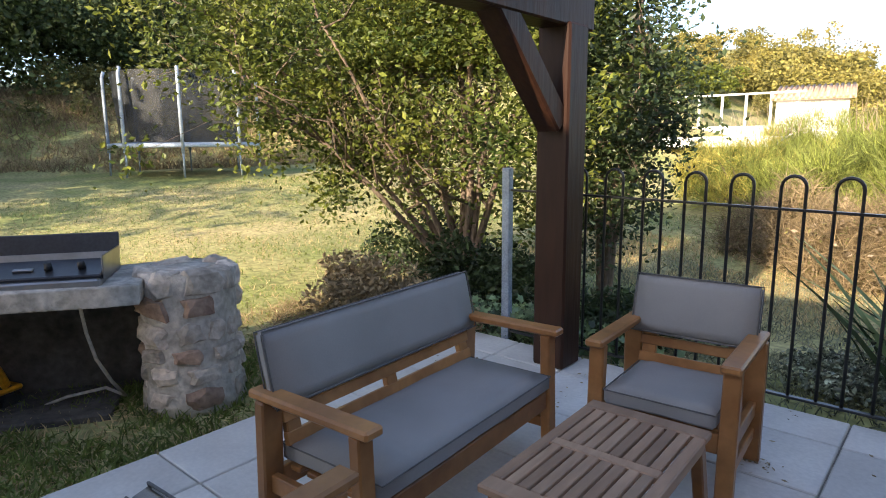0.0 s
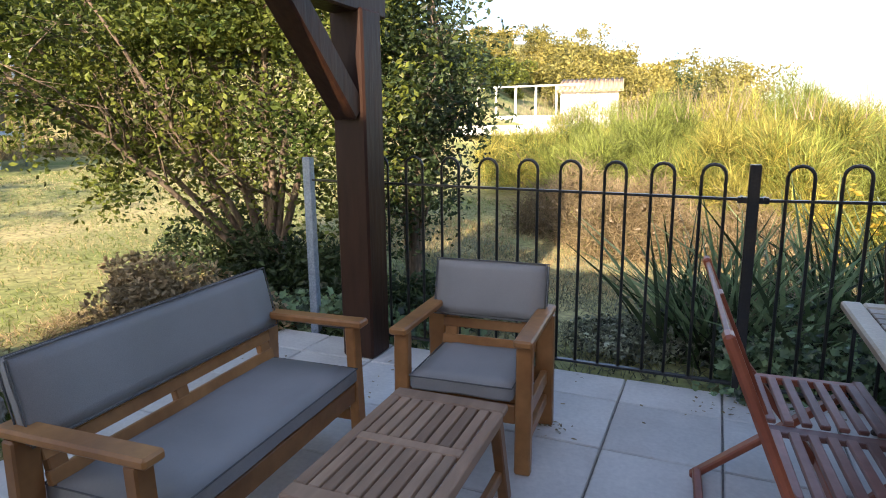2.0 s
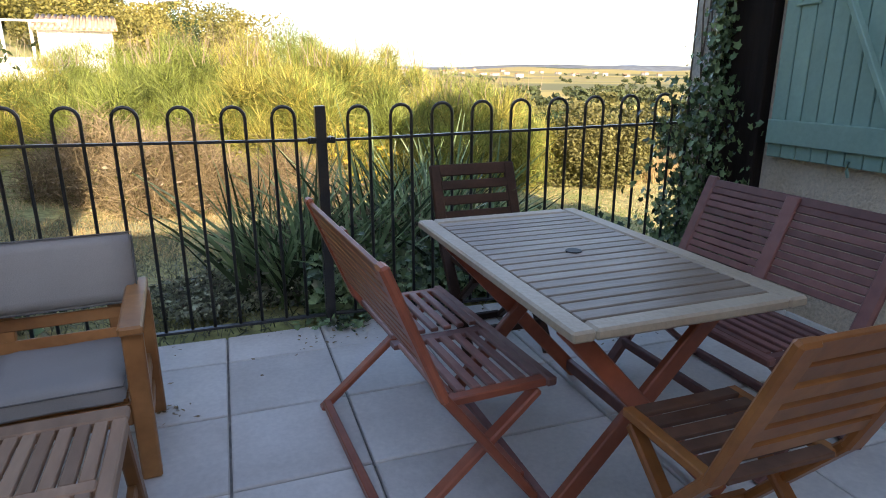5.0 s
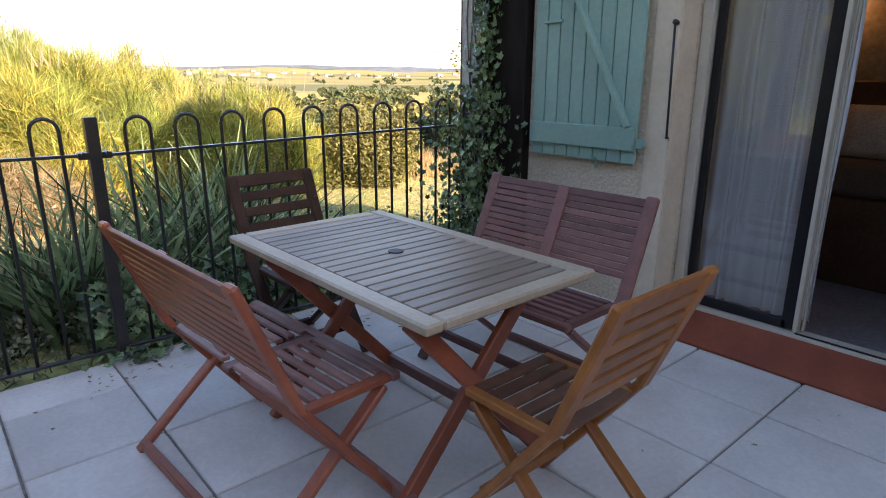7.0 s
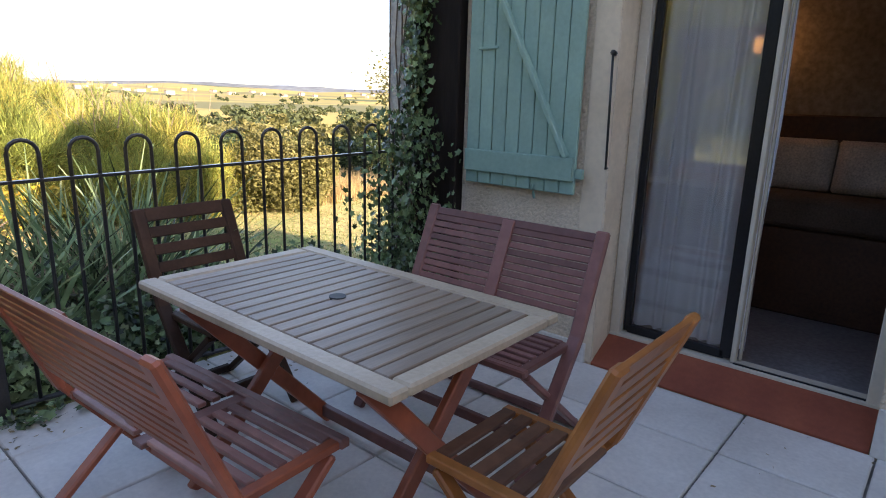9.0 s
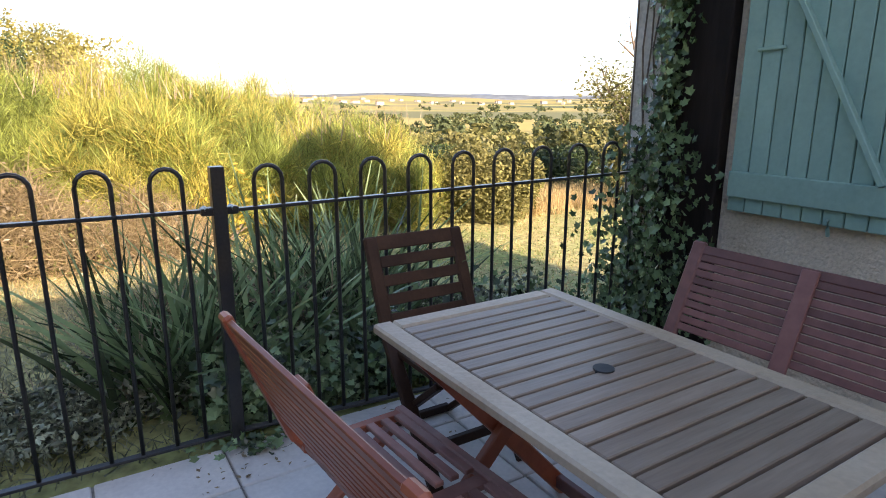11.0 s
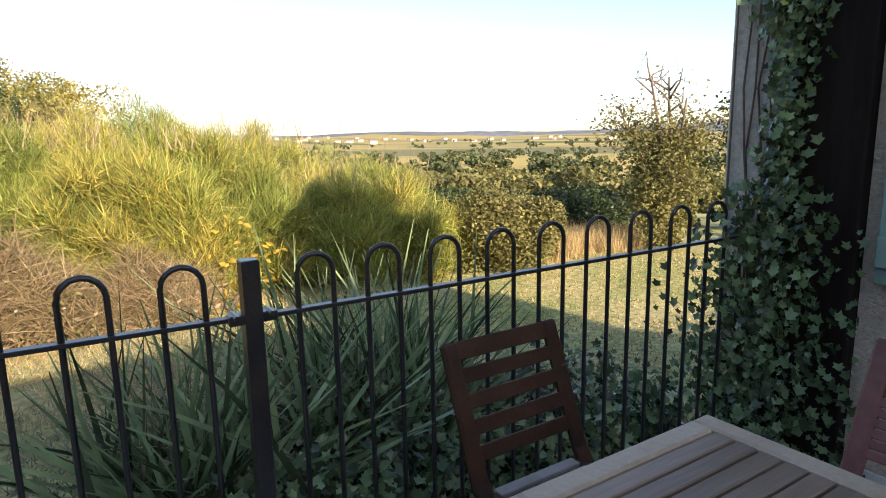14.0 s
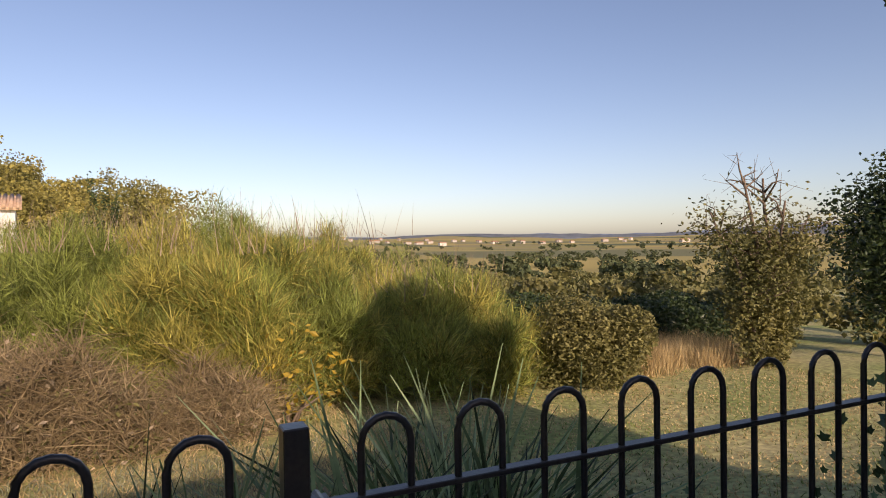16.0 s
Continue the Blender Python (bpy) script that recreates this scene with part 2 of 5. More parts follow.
def ground_material():
    """Lawn, straw and soil in patches; far off, fields of several crops."""
    m = mat("ground_cover", (0.235, 0.275, 0.085), 0.95, (0.45, 0.39, 0.185), 0.55, 0.6, 14, fine=0.4)
    nt = m.node_tree
    b = nt.nodes["Principled BSDF"]
    near = b.inputs["Base Color"].links[0].from_socket
    geo = nt.nodes.new("ShaderNodeNewGeometry")
    ln = nt.nodes.new("ShaderNodeVectorMath")
    ln.operation = "LENGTH"
    nt.links.new(geo.outputs["Position"], ln.inputs[0])
    mr = nt.nodes.new("ShaderNodeMapRange")
    mr.inputs[1].default_value, mr.inputs[2].default_value = 40, 140
    nt.links.new(ln.outputs["Value"], mr.inputs[0])
    vor = nt.nodes.new("ShaderNodeTexVoronoi")
    vor.inputs["Scale"].default_value = 0.006
    mp = nt.nodes.new("ShaderNodeMapping")
    mp.inputs["Scale"].default_value = (1, 0.5, 0)
    nt.links.new(geo.outputs["Position"], mp.inputs[0])
    nt.links.new(mp.outputs[0], vor.inputs["Vector"])
    sep = nt.nodes.new("ShaderNodeSeparateColor")
    nt.links.new(vor.outputs["Color"], sep.inputs[0])
    ramp = nt.nodes.new("ShaderNodeValToRGB")
    e = ramp.color_ramp.elements
    e[0].position, e[0].color = 0.0, (0.44, 0.33, 0.09, 1)
    e[1].position, e[1].color = 1.0, (0.10, 0.12, 0.045, 1)
    for pos, c in ((0.3, (0.24, 0.22, 0.07, 1)), (0.5, (0.46, 0.35, 0.10, 1)), (0.75, (0.31, 0.25, 0.10, 1))):
        n = e.new(pos)
        n.color = c
    nt.links.new(sep.outputs[0], ramp.inputs[0])
    mix = nt.nodes.new("ShaderNodeMix")
    mix.data_type = "RGBA"
    nt.links.new(mr.outputs[0], mix.inputs[0])
    nt.links.new(near, mix.inputs[6])
    nt.links.new(ramp.outputs[0], mix.inputs[7])
    nt.links.new(mix.outputs[2], b.inputs["Base Color"])
    return m


M_GROUND = ground_material()


# ---- building helpers ----
def mesh_of(bm, name, material, smooth=False):
    me = bpy.data.meshes.new(name)
    bmesh.ops.recalc_face_normals(bm, faces=bm.faces)
    bm.to_mesh(me)
    bm.free()
    me.materials.append(material)
    if smooth:
        for p in me.polygons:
            p.use_smooth = True
    return me


def part(name, bm, material, parent=None, label="", smooth=False):
    ob = new(name, mesh_of(bm, name, material, smooth))
    if parent is not None:
        ob.parent = parent
    if label:
        ob["label"] = label
    return ob


def structure(name, bm, material, label, category, smooth=False):
    return tagged(part(name, bm, material, None, "", smooth), label, category, "", "structure")


def thing(name, label, category, m=None, group=""):
    ob = tagged(new(name), label, category, group)
    ob.empty_display_size = 0.1
    if m is not None:
        ob.matrix_basis = m
    return ob


def box(bm, c, s, m=None, bev=0.0):
    """A box of size s about c, turned by m, with eased edges."""
    g = bmesh.new()
    bmesh.ops.create_cube(g, size=1)
    for v in g.verts:
        v.co = Vector((v.co.x * s[0], v.co.y * s[1], v.co.z * s[2]))
    if bev:
        bmesh.ops.bevel(g, geom=g.edges[:], offset=min(bev, min(s) * 0.45), segments=1, affect="EDGES")
    mm = Matrix.Translation(c) @ (m if m is not None else Matrix())
    return add(bm, g, mm)


def add(bm, g, mm=None):
    vs = {}
    for v in g.verts:
        vs[v] = bm.verts.new(mm @ v.co if mm is not None else v.co)
    for f in g.faces:
        bm.faces.new([vs[v] for v in f.verts])
    g.free()
    return bm


def one_box(c, s, m=None, bev=0.004):
    return box(bmesh.new(), Vector(c), s, m, bev)


def bar(p, q, w, t, up=(0, 0, 1), bev=0.004):
    """A straight timber from p to q: w across, t along the up side."""
    p, q, up = Vector(p), Vector(q), Vector(up)
    d = (q - p)
    z = d.normalized()
    x = up.cross(z).normalized()
    y = z.cross(x)
    r = Matrix((x, y, z)).transposed().to_4x4()
    return box(bmesh.new(), (p + q) / 2, (w, t, d.length), r, bev)


def tube(points, r, n=8, close=False, r_end=None):
    bm = bmesh.new()
    pts = [Vector(p) for p in points]
    rings = []
    ref = Vector((0.31, 0.17, 0.93)).normalized()
    for i, p in enumerate(pts):
        a = pts[max(i - 1, 0)] if not close else pts[i - 1]
        b = pts[min(i + 1, len(pts) - 1)] if not close else pts[(i + 1) % len(pts)]
        d = (b - a).normalized()
        u = d.cross(ref).normalized()
        w = d.cross(u)
        rr = r if r_end is None else r + (r_end - r) * i / max(1, len(pts) - 1)
        rings.append([bm.verts.new(p + rr * (math.cos(k * math.tau / n) * u + math.sin(k * math.tau / n) * w)) for k in range(n)])
    m = len(rings)
    for i in range(m if close else m - 1):
        A, B = rings[i], rings[(i + 1) % m]
        for k in range(n):
            bm.faces.new((A[k], A[(k + 1) % n], B[(k + 1) % n], B[k]))
    if not close:
        bm.faces.new(rings[0][::-1])
        bm.faces.new(rings[-1])
    return bm


def cloud(name, verts, faces, material, parent=None):
    me = bpy.data.meshes.new(name)
    me.from_pydata(verts, [], faces)
    me.materials.append(material)
    ob = new(name, me)
    if parent is not None:
        ob.parent = parent
    return ob


def leaves(rng, centres, size, flat=0.35, longer=1.9):
    """Folded leaves, four corners and a spine each, at the given centres, turned at random."""
    n = len(centres)
    d = rng.normal(size=(n, 3))
    d[:, 2] = d[:, 2] * 0.7 + 0.1
    d /= np.linalg.norm(d, axis=1)[:, None]
    u = rng.normal(size=(n, 3))
    u -= (u * d).sum(1)[:, None] * d
    u /= np.linalg.norm(u, axis=1)[:, None]
    w = np.cross(d, u)
    s = size * rng.uniform(0.6, 1.35, n)[:, None]
    tip, base = centres + d * s * longer * 0.5, centres - d * s * longer * 0.5
    l, r = centres + u * s * 0.5 + w * s * flat * 0.4, centres - u * s * 0.5 + w * s * flat * 0.4
    v = np.stack([base, l, tip, r], 1).reshape(-1, 3)
    k = np.arange(n) * 4
    f = np.concatenate([np.stack([k, k + 1, k + 2], 1), np.stack([k, k + 2, k + 3], 1)])
    return v, f


def blades(rng, roots, dirs, length, width, droop=0.2, seg=2):
    """Long thin blades from roots along dirs, bowing over."""
    n = len(roots)
    side = np.cross(dirs, rng.normal(size=(n, 3)))
    side /= np.linalg.norm(side, axis=1)[:, None] + 1e-9
    L = length * rng.uniform(0.6, 1.25, n)[:, None]
    out = []
    for i in range(seg + 1):
        s = i / seg
        c = roots + dirs * L * s
        c = c + np.stack([dirs[:, 0], dirs[:, 1], np.zeros(n) - 0.6], 1) * (L * droop * s * s)
        wd = width * (1 - 0.92 * s)
        out += [c - side * wd / 2, c + side * wd / 2]
    v = np.stack(out, 1).reshape(-1, 3)
    k = np.arange(n) * (2 * (seg + 1))
    f = np.concatenate([np.stack([k + 2 * i, k + 2 * i + 1, k + 2 * i + 3, k + 2 * i + 2], 1) for i in range(seg)])
    return v, f


def smooth01(a, b, x):
    t = min(1.0, max(0.0, (x - a) / (b - a)))
    return t * t * (3 - 2 * t)


def ground_z(x, y):
    """The height of the land: level about the terrace, a bank to the west, a rise to the north, a valley to the east."""
    r = math.hypot(x, y)
    a = math.atan2(x, y)
    z = -0.07
    z -= 0.38 * smooth01(0.5, 3.0, y) * smooth01(-4.5, -0.5, x)
    along = -0.905 * x + 0.425 * y
    z += 0.66 * smooth01(7, 16, along) * smooth01(-6, -10, x) + (2.3 * smooth01(18.0, 22.5, along) + 2.5 * smooth01(23, 50, along)) * smooth01(-8, -14, x)
    val = smooth01(0.02, 0.5, a) * (1 - smooth01(2.4, 3.1, a))
    rise = (1 - smooth01(-0.02, 0.22, a)) * smooth01(-1.2, -0.6, a)
    z += rise * (1.3 * smooth01(13, 28, r) + 4.5 * smooth01(34, 80, r))
    z -= val * (1.7 * smooth01(9, 30, r) + 2.8 * smooth01(25, 110, r) + 3.5 * smooth01(100, 400, r) + 7 * smooth01(300, 1200, r))
    far = smooth01(900, 3600, r)
    z += far * (24 + 22 * noise.noise(Vector((x * 0.0011, y * 0.0011, 3.1))) + 10 * noise.noise(Vector((x * 0.004, y * 0.004, 1.7))))
    if r > 6:
        z += 0.10 * noise.noise(Vector((x * 0.25, y * 0.25, 0)))
    return z


# ---- ground ----
def build_ground():
    verts, faces = [], []
    radii = [0.0] + [0.6 * 1.062 ** i for i in range(150)]
    radii = [r for r in radii if r < 4700] + [4800]
    n = 180
    for r in radii:
        for k in range(n):
            t = k * math.tau / n
            x, y = r * math.sin(t), r * math.cos(t)
            verts.append((x, y, ground_z(x, y) - (0.12 if -2.35 < x < 6 and -9 < y < 0.34 else 0)))
    for i in range(len(radii) - 1):
        for k in range(n):
            a, b = i * n + k, i * n + (k + 1) % n
            faces.append((a, b, b + n, a + n))
    g = cloud("ground", verts, faces, M_GROUND)
    for p in g.data.polygons:
        p.use_smooth = True
    tagged(g, "dry lawn running out to fields and hills", "ground", "", "structure")


build_ground()

# ---- terrace ----
TX, TY = 0.48, 0.50
WALL_X = 2.82
bm = bmesh.new()
box(bm, Vector((0.265, -3.03, -0.115)), (5.17, 6.7, 0.19))
patio = structure("floor", bm, M_GROUT, "pale concrete paving slabs with dark joints", "floor")


def build_tiles():
    """Slabs laid square with open joints; the outer rows are cut."""
    shapes = {}
    for i in range(-5, 6):
        for j in range(-13, 1):
            x0, x1 = max(i * TX, -2.31), min((i + 1) * TX, WALL_X)
            y0, y1 = j * TY, min((j + 1) * TY, 0.31)
            if x1 - x0 < 0.05:
                continue
            key = (round(x1 - x0, 3), round(y1 - y0, 3), (i * 7 + j * 3) % 3)
            if key not in shapes:
                g = bmesh.new()
                box(g, Vector((0, 0, 0)), (key[0] - 0.010, key[1] - 0.010, 0.04), None, 0.005)
                for v in g.verts:
                    v.co.z += 0.0012 * noise.noise(v.co * 9 + Vector((key[2] * 5, 0, 0)))
                shapes[key] = mesh_of(g, "tile", M_TILE)
            ob = new("tile", shapes[key])
            ob.parent = patio
            ob.location = ((x0 + x1) / 2, (y0 + y1) / 2, -0.02 + random.uniform(-0.0015, 0.0015))


# ---- house wall with the sliding door ----
DOOR_Y0, DOOR_Y1, DOOR_H = -2.475, -1.215, 2.12
END_Y = 0.03                                       # where the cream wall meets the grey wall end
BACK_X = 4.55                                      # back wall of the bedroom


def build_walls():
    T = 0.32
    H = 2.75
    xc = WALL_X + T / 2
    bm = bmesh.new()
    box(bm, Vector((xc, (DOOR_Y1 + END_Y) / 2, H / 2 - 0.2)), (T, END_Y - DOOR_Y1, H + 0.4))
    box(bm, Vector((xc, (DOOR_Y0 - 6.4) / 2, H / 2 - 0.2)), (T, DOOR_Y0 + 6.4, H + 0.4))
    box(bm, Vector((xc, (DOOR_Y0 + DOOR_Y1) / 2, (DOOR_H + H) / 2)), (T, DOOR_Y1 - DOOR_Y0, H - DOOR_H))
    structure("wall_east", bm, M_RENDER, "cream rough-rendered house wall beside the terrace", "wall")
    bm = bmesh.new()
    box(bm, Vector((xc - 0.012, END_Y + 0.15, H / 2 - 0.2)), (T + 0.024, 0.30, H + 0.4), None, 0.012)
    structure("wall_corner", bm, M_RENDER_GREY, "rough grey rendered wall end at the fence", "wall")
    bm = bmesh.new()
    box(bm, Vector((3.905, END_Y + 0.15, H / 2 - 0.2)), (1.51, 0.28, H + 0.4))
    box(bm, Vector((4.61, -3.15, H / 2 - 0.2)), (0.1, 6.45, H + 0.4))
    structure("wall_north", bm, M_RENDER_GREY, "rough rendered outer walls of the bedroom wing", "wall")
    bm = bmesh.new()
    box(bm, Vector((0.95, -6.55, 1.85)), (8.5, 0.3, 4.3))
    structure("wall_south", bm, M_RENDER, "cream rendered house wall behind the terrace", "wall")


build_walls()


def gable(name, x0, x1, y0, y1, eave, ridge, along_y, label):
    """A pitched roof as a solid, its ridge along y or along x."""
    bm = bmesh.new()
    if along_y:
        pts = [(x, y, z) for y in (y0, y1) for x, z in ((x0, eave), ((x0 + x1) / 2, ridge), (x1, eave))]
    else:
        pts = [(x, y, z) for x in (x0, x1) for y, z in ((y0, eave), ((y0 + y1) / 2, ridge), (y1, eave))]
    v = [bm.verts.new(p) for p in pts]
    for f in ((0, 1, 4, 3), (1, 2, 5, 4), (0, 2, 1), (3, 4, 5), (0, 3, 5, 2)):
        bm.faces.new([v[i] for i in f])
    return structure(name, bm, M_ROOF, label, "roof")


gable("roof_wing", 2.66, 4.76, -6.4, 0.42, 2.76, 3.75, True, "terracotta tiled roof of the bedroom wing")
gable("roof_house", -3.4, 5.3, -12.0, -6.35, 4.0, 4.9, False, "terracotta tiled roof of the house")


# ---- terrace post and beam ----
def build_post():
    t = thing("corner_post", "dark stained timber corner post carrying the roof beam", "post")
    part("post", one_box((-1.53, 0.125, 1.0), (0.21, 0.21, 2.0), None, 0.012), M_POST, t)
    part("beam", bar((-1.53, 0.33, 2.10), (-1.53, -6.38, 2.10), 0.17, 0.24, (0, 0, 1), 0.01), M_POST, t)
    part("brace", bar((-1.53, 0.03, 1.45), (-1.53, -0.56, 2.04), 0.14, 0.15, (1, 0, 0), 0.012), M_POST, t)
    return t


build_post()


# ---- fence ----
def build_fence():
    f = thing("hoop_fence", "black iron hoop-top fence along the terrace edge", "fence")

    def panel(a, b, xs, za, zb):
        ax, ay = a
        bx, by = b

        def at(x):
            s = (x - ax) / (bx - ax)
            return ay + (by - ay) * s, za + (zb - za) * s

        d = math.atan2(by - ay, bx - ax)
        half = 0.055
        for x in xs:
            y, top = at(x)
            pts = [(x - half * math.cos(d), y - half * math.sin(d), 0.05)]
            for k in range(9):
                th = math.pi - k * math.pi / 8
                o = half * math.cos(th)
                pts.append((x + o * math.cos(d), y + o * math.sin(d), top - half + half * math.sin(th)))
            pts.append((x + half * math.cos(d), y + half * math.sin(d), 0.05))
            part("hoop", tube(pts, 0.0085, 8), M_IRON, f, "", True)
        for z0, z1 in ((0.055, 0.055), (za - 0.165, zb - 0.165)):
            part("rail", bar((ax, ay, z0), (bx, by, z1), 0.032, 0.013, (0, 0, 1), 0.002), M_IRON, f)

    left = [0.365 - 0.2355 * k for k in range(10)]
    right = [0.738 + 0.2195 * k for k in range(10)]
    panel((-2.02, 0.335), (0.515, 0.318), left, 1.200, 1.167)
    panel((0.575, 0.318), (2.80, 0.125), right, 1.163, 1.214)
    part("post", one_box((0.545, 0.315, 0.58), (0.052, 0.052, 1.18), None, 0.003), M_IRON, f)
    for z in (1.01,):
        for s in (-1, 1):
            part("bracket", one_box((0.545 + s * 0.045, 0.315, z - 0.01), (0.05, 0.045, 0.03), None, 0.004), M_IRON, f)
            part("bolt", tube([(0.545 + s * 0.05, 0.28, z), (0.545 + s * 0.05, 0.35, z)], 0.009, 6), M_IRON, f)
    return f


build_fence()


def build_steel_post():
    t = thing("steel_post", "grey galvanised steel post at the end of the fence", "post")
    part("post", one_box((-2.07, 0.36, 0.57), (0.06, 0.05, 1.22), None, 0.004), M_GALV, t)


build_steel_post()


# ---- lounge set ----
def cushion(c, s, m=None, r=0.03):
    g = bmesh.new()
    bmesh.ops.create_cube(g, size=1)
    for v in g.verts:
        v.co = Vector((v.co.x * s[0], v.co.y * s[1], v.co.z * s[2]))
    bmesh.ops.subdivide_edges(g, edges=g.edges[:], cuts=5, use_grid_fill=True)
    for v in g.verts:
        thin = min(range(3), key=lambda i: s[i])
        o = [i for i in range(3) if i != thin]
        e = max(abs(v.co[o[0]]) / (s[o[0]] / 2), abs(v.co[o[1]]) / (s[o[1]] / 2))
        v.co[thin] *= 1.06 - 0.22 * e ** 6
        v.co[thin] += 0.004 * noise.noise(v.co * 7)
    bmesh.ops.bevel(g, geom=[e for e in g.edges if len(e.link_faces) == 2 and e.calc_face_angle(0) > 0.9], offset=0.009, segments=2, affect="EDGES")
    bm = bmesh.new()
    return add(bm, g, Matrix.Translation(c) @ (m if m is not None else Matrix()))


def lounge_seat(name, width, m, label, category, group=""):
    """Local: faces +y, x across. A teak frame with flat arms, slatted back, and two grey cushions."""
    t = thing(name, label, category, m, group)
    w = width / 2
    depth, seat_z = 0.52, 0.29
    aw = 0.075
    for s in (-1, 1):
        x = s * (w - aw / 2)
        part("leg", bar((x, depth / 2 - 0.035, 0.0), (x, depth / 2 - 0.05, 0.535), 0.045, aw * 0.85, (1, 0, 0), 0.006), M_TEAK, t)
        part("leg", bar((x, -depth / 2 + 0.03, 0.0), (x, -depth / 2 + 0.05, 0.535), 0.045, aw * 1.1, (1, 0, 0), 0.006), M_TEAK, t)
        part("armrest", one_box((x, 0.0, 0.55), (aw, depth + 0.02, 0.032), None, 0.008), M_TEAK, t)
        part("side_rail", one_box((x, 0, seat_z - 0.05), (0.03, depth - 0.1, 0.065), None, 0.004), M_TEAK, t)
        part("stretcher", one_box((x, 0, 0.13), (0.03, depth - 0.1, 0.05), None, 0.004), M_TEAK, t)
    part("front_rail", one_box((0, depth / 2 - 0.045, seat_z - 0.045), (width - 2 * aw + 0.01, 0.03, 0.08), None, 0.004), M_TEAK, t)
    part("rear_rail", one_box((0, -depth / 2 + 0.05, seat_z - 0.045), (width - 2 * aw + 0.01, 0.03, 0.08), None, 0.004), M_TEAK, t)
    # back: stiles lean backwards
    lean = Vector((0, -0.10, 0.44)).normalized()
    base = Vector((0, -depth / 2 + 0.09, seat_z + 0.02))
    xs = [-(w - aw - 0.04), w - aw - 0.04] + ([0.0] if width > 0.9 else [])
    for x in xs:
        p = base + Vector((x, 0, 0))
        part("back_stile", bar(p, p + lean * 0.44, 0.03, 0.06, (1, 0, 0), 0.004), M_TEAK, t)
    for d in (0.075, 0.155, 0.42):
        p = base + lean * d + Vector((0, 0.008, 0))
        part("back_rail", bar(p + Vector((-(w - aw), 0, 0)), p + Vector((w - aw, 0, 0)), 0.022, 0.045, tuple(lean), 0.003), M_TEAK, t)
    for k in range(5):
        y = -depth / 2 + 0.12 + k * 0.082
        part("seat_slat", one_box((0, y, seat_z - 0.0), (width - 2 * aw, 0.05, 0.018), None, 0.003), M_TEAK, t)
    sc = part("seat_cushion", cushion(Vector((0, 0.02, seat_z + 0.045)), (width - 2 * aw - 0.01, depth - 0.06, 0.075)), M_FABRIC, t, "grey seat cushion", True)
    rot = Matrix.Rotation(math.atan2(0.10, 0.44), 4, "X")
    bc = base + lean * 0.325 + Vector((0, 0.028, 0))
    back = part("back_cushion", cushion(bc, (width - 0.07, 0.05, 0.26), rot), M_FABRIC, t, "grey back cushion", True)
    hw, hh = (width - 0.07) / 2, 0.13
    for sy in (-1, 1):
        ring = [bc + rot @ Vector((x, sy * 0.021, z)) for x, z in ((-hw, -hh), (hw, -hh), (hw, hh), (-hw, hh))]
        pts = []
        for i in range(4):
            for k in range(4):
                pts.append(ring[i].lerp(ring[(i + 1) % 4], k / 4))
        part("piping", tube(pts, 0.0032, 6, True), M_PIPE, back, "", True)
    hw, hh = (width - 2 * aw - 0.01) / 2, (depth - 0.06) / 2
    ring = [Vector((x, 0.02 + y, seat_z + 0.072)) for x, y in ((-hw, -hh), (hw, -hh), (hw, hh), (-hw, hh))]
    pts = [ring[i].lerp(ring[(i + 1) % 4], k / 4) for i in range(4) for k in range(4)]
    part("piping", tube(pts, 0.003, 6, True), M_PIPE, sc, "", True)
    return t


lounge_seat("armchair", 0.59, pose(-0.525, -0.61, 0.0, 0, 0, 184), "teak armchair with grey cushions by the fence", "armchair", "lounge seats")
lounge_seat("armchair", 0.62, pose(-0.47, -2.42, 0.0, 0, 0, 4), "teak armchair with grey cushions facing the slatted table", "armchair", "lounge seats")
lounge_seat("sofa", 1.22, pose(-1.17, -1.44, 0.0, 0, 0, -86), "long teak sofa with grey cushions on the terrace", "sofa")


def build_coffee_table():
    t = thing("coffee_table", "low slatted teak coffee table with splayed legs", "table", pose(-0.46, -1.395, 0, 0, 0, 2))
    L, W, z = 0.76, 0.44, 0.38
    for s in (-1, 1):
        part("end_rail", one_box((0, s * (L / 2 - 0.035), z - 0.014), (W, 0.07, 0.028), None, 0.006), M_TEAK_GREY, t)
        part("side_rail", one_box((s * (W / 2 - 0.02), 0, z - 0.024), (0.04, L - 0.14, 0.045), None, 0.005), M_TEAK_GREY, t)
        for e in (-1, 1):
            part("leg", bar((s * (W / 2 - 0.02), e * (L / 2 - 0.09), z - 0.03), (s * (W / 2 - 0.01), e * (L / 2 + 0.0), 0.0), 0.045, 0.04, (1, 0, 0), 0.005), M_TEAK, t)
        part("stretcher", one_box((s * (W / 2 - 0.02), 0, 0.12), (0.025, L - 0.1, 0.045), None, 0.004), M_TEAK, t)
    part("middle_rail", one_box((0, 0, z - 0.014), (W - 0.08, 0.045, 0.026), None, 0.004), M_TEAK_GREY, t)
    n = 8
    for e in (-1, 1):
        for k in range(n):
            x = -W / 2 + 0.045 + (k + 0.5) * (W - 0.09) / n
            part("slat", one_box((x, e * (L / 4 - 0.024), z - 0.012), ((W - 0.09) / n - 0.009, L / 2 - 0.095, 0.02), None, 0.003), M_TEAK_GREY, t)


build_coffee_table()


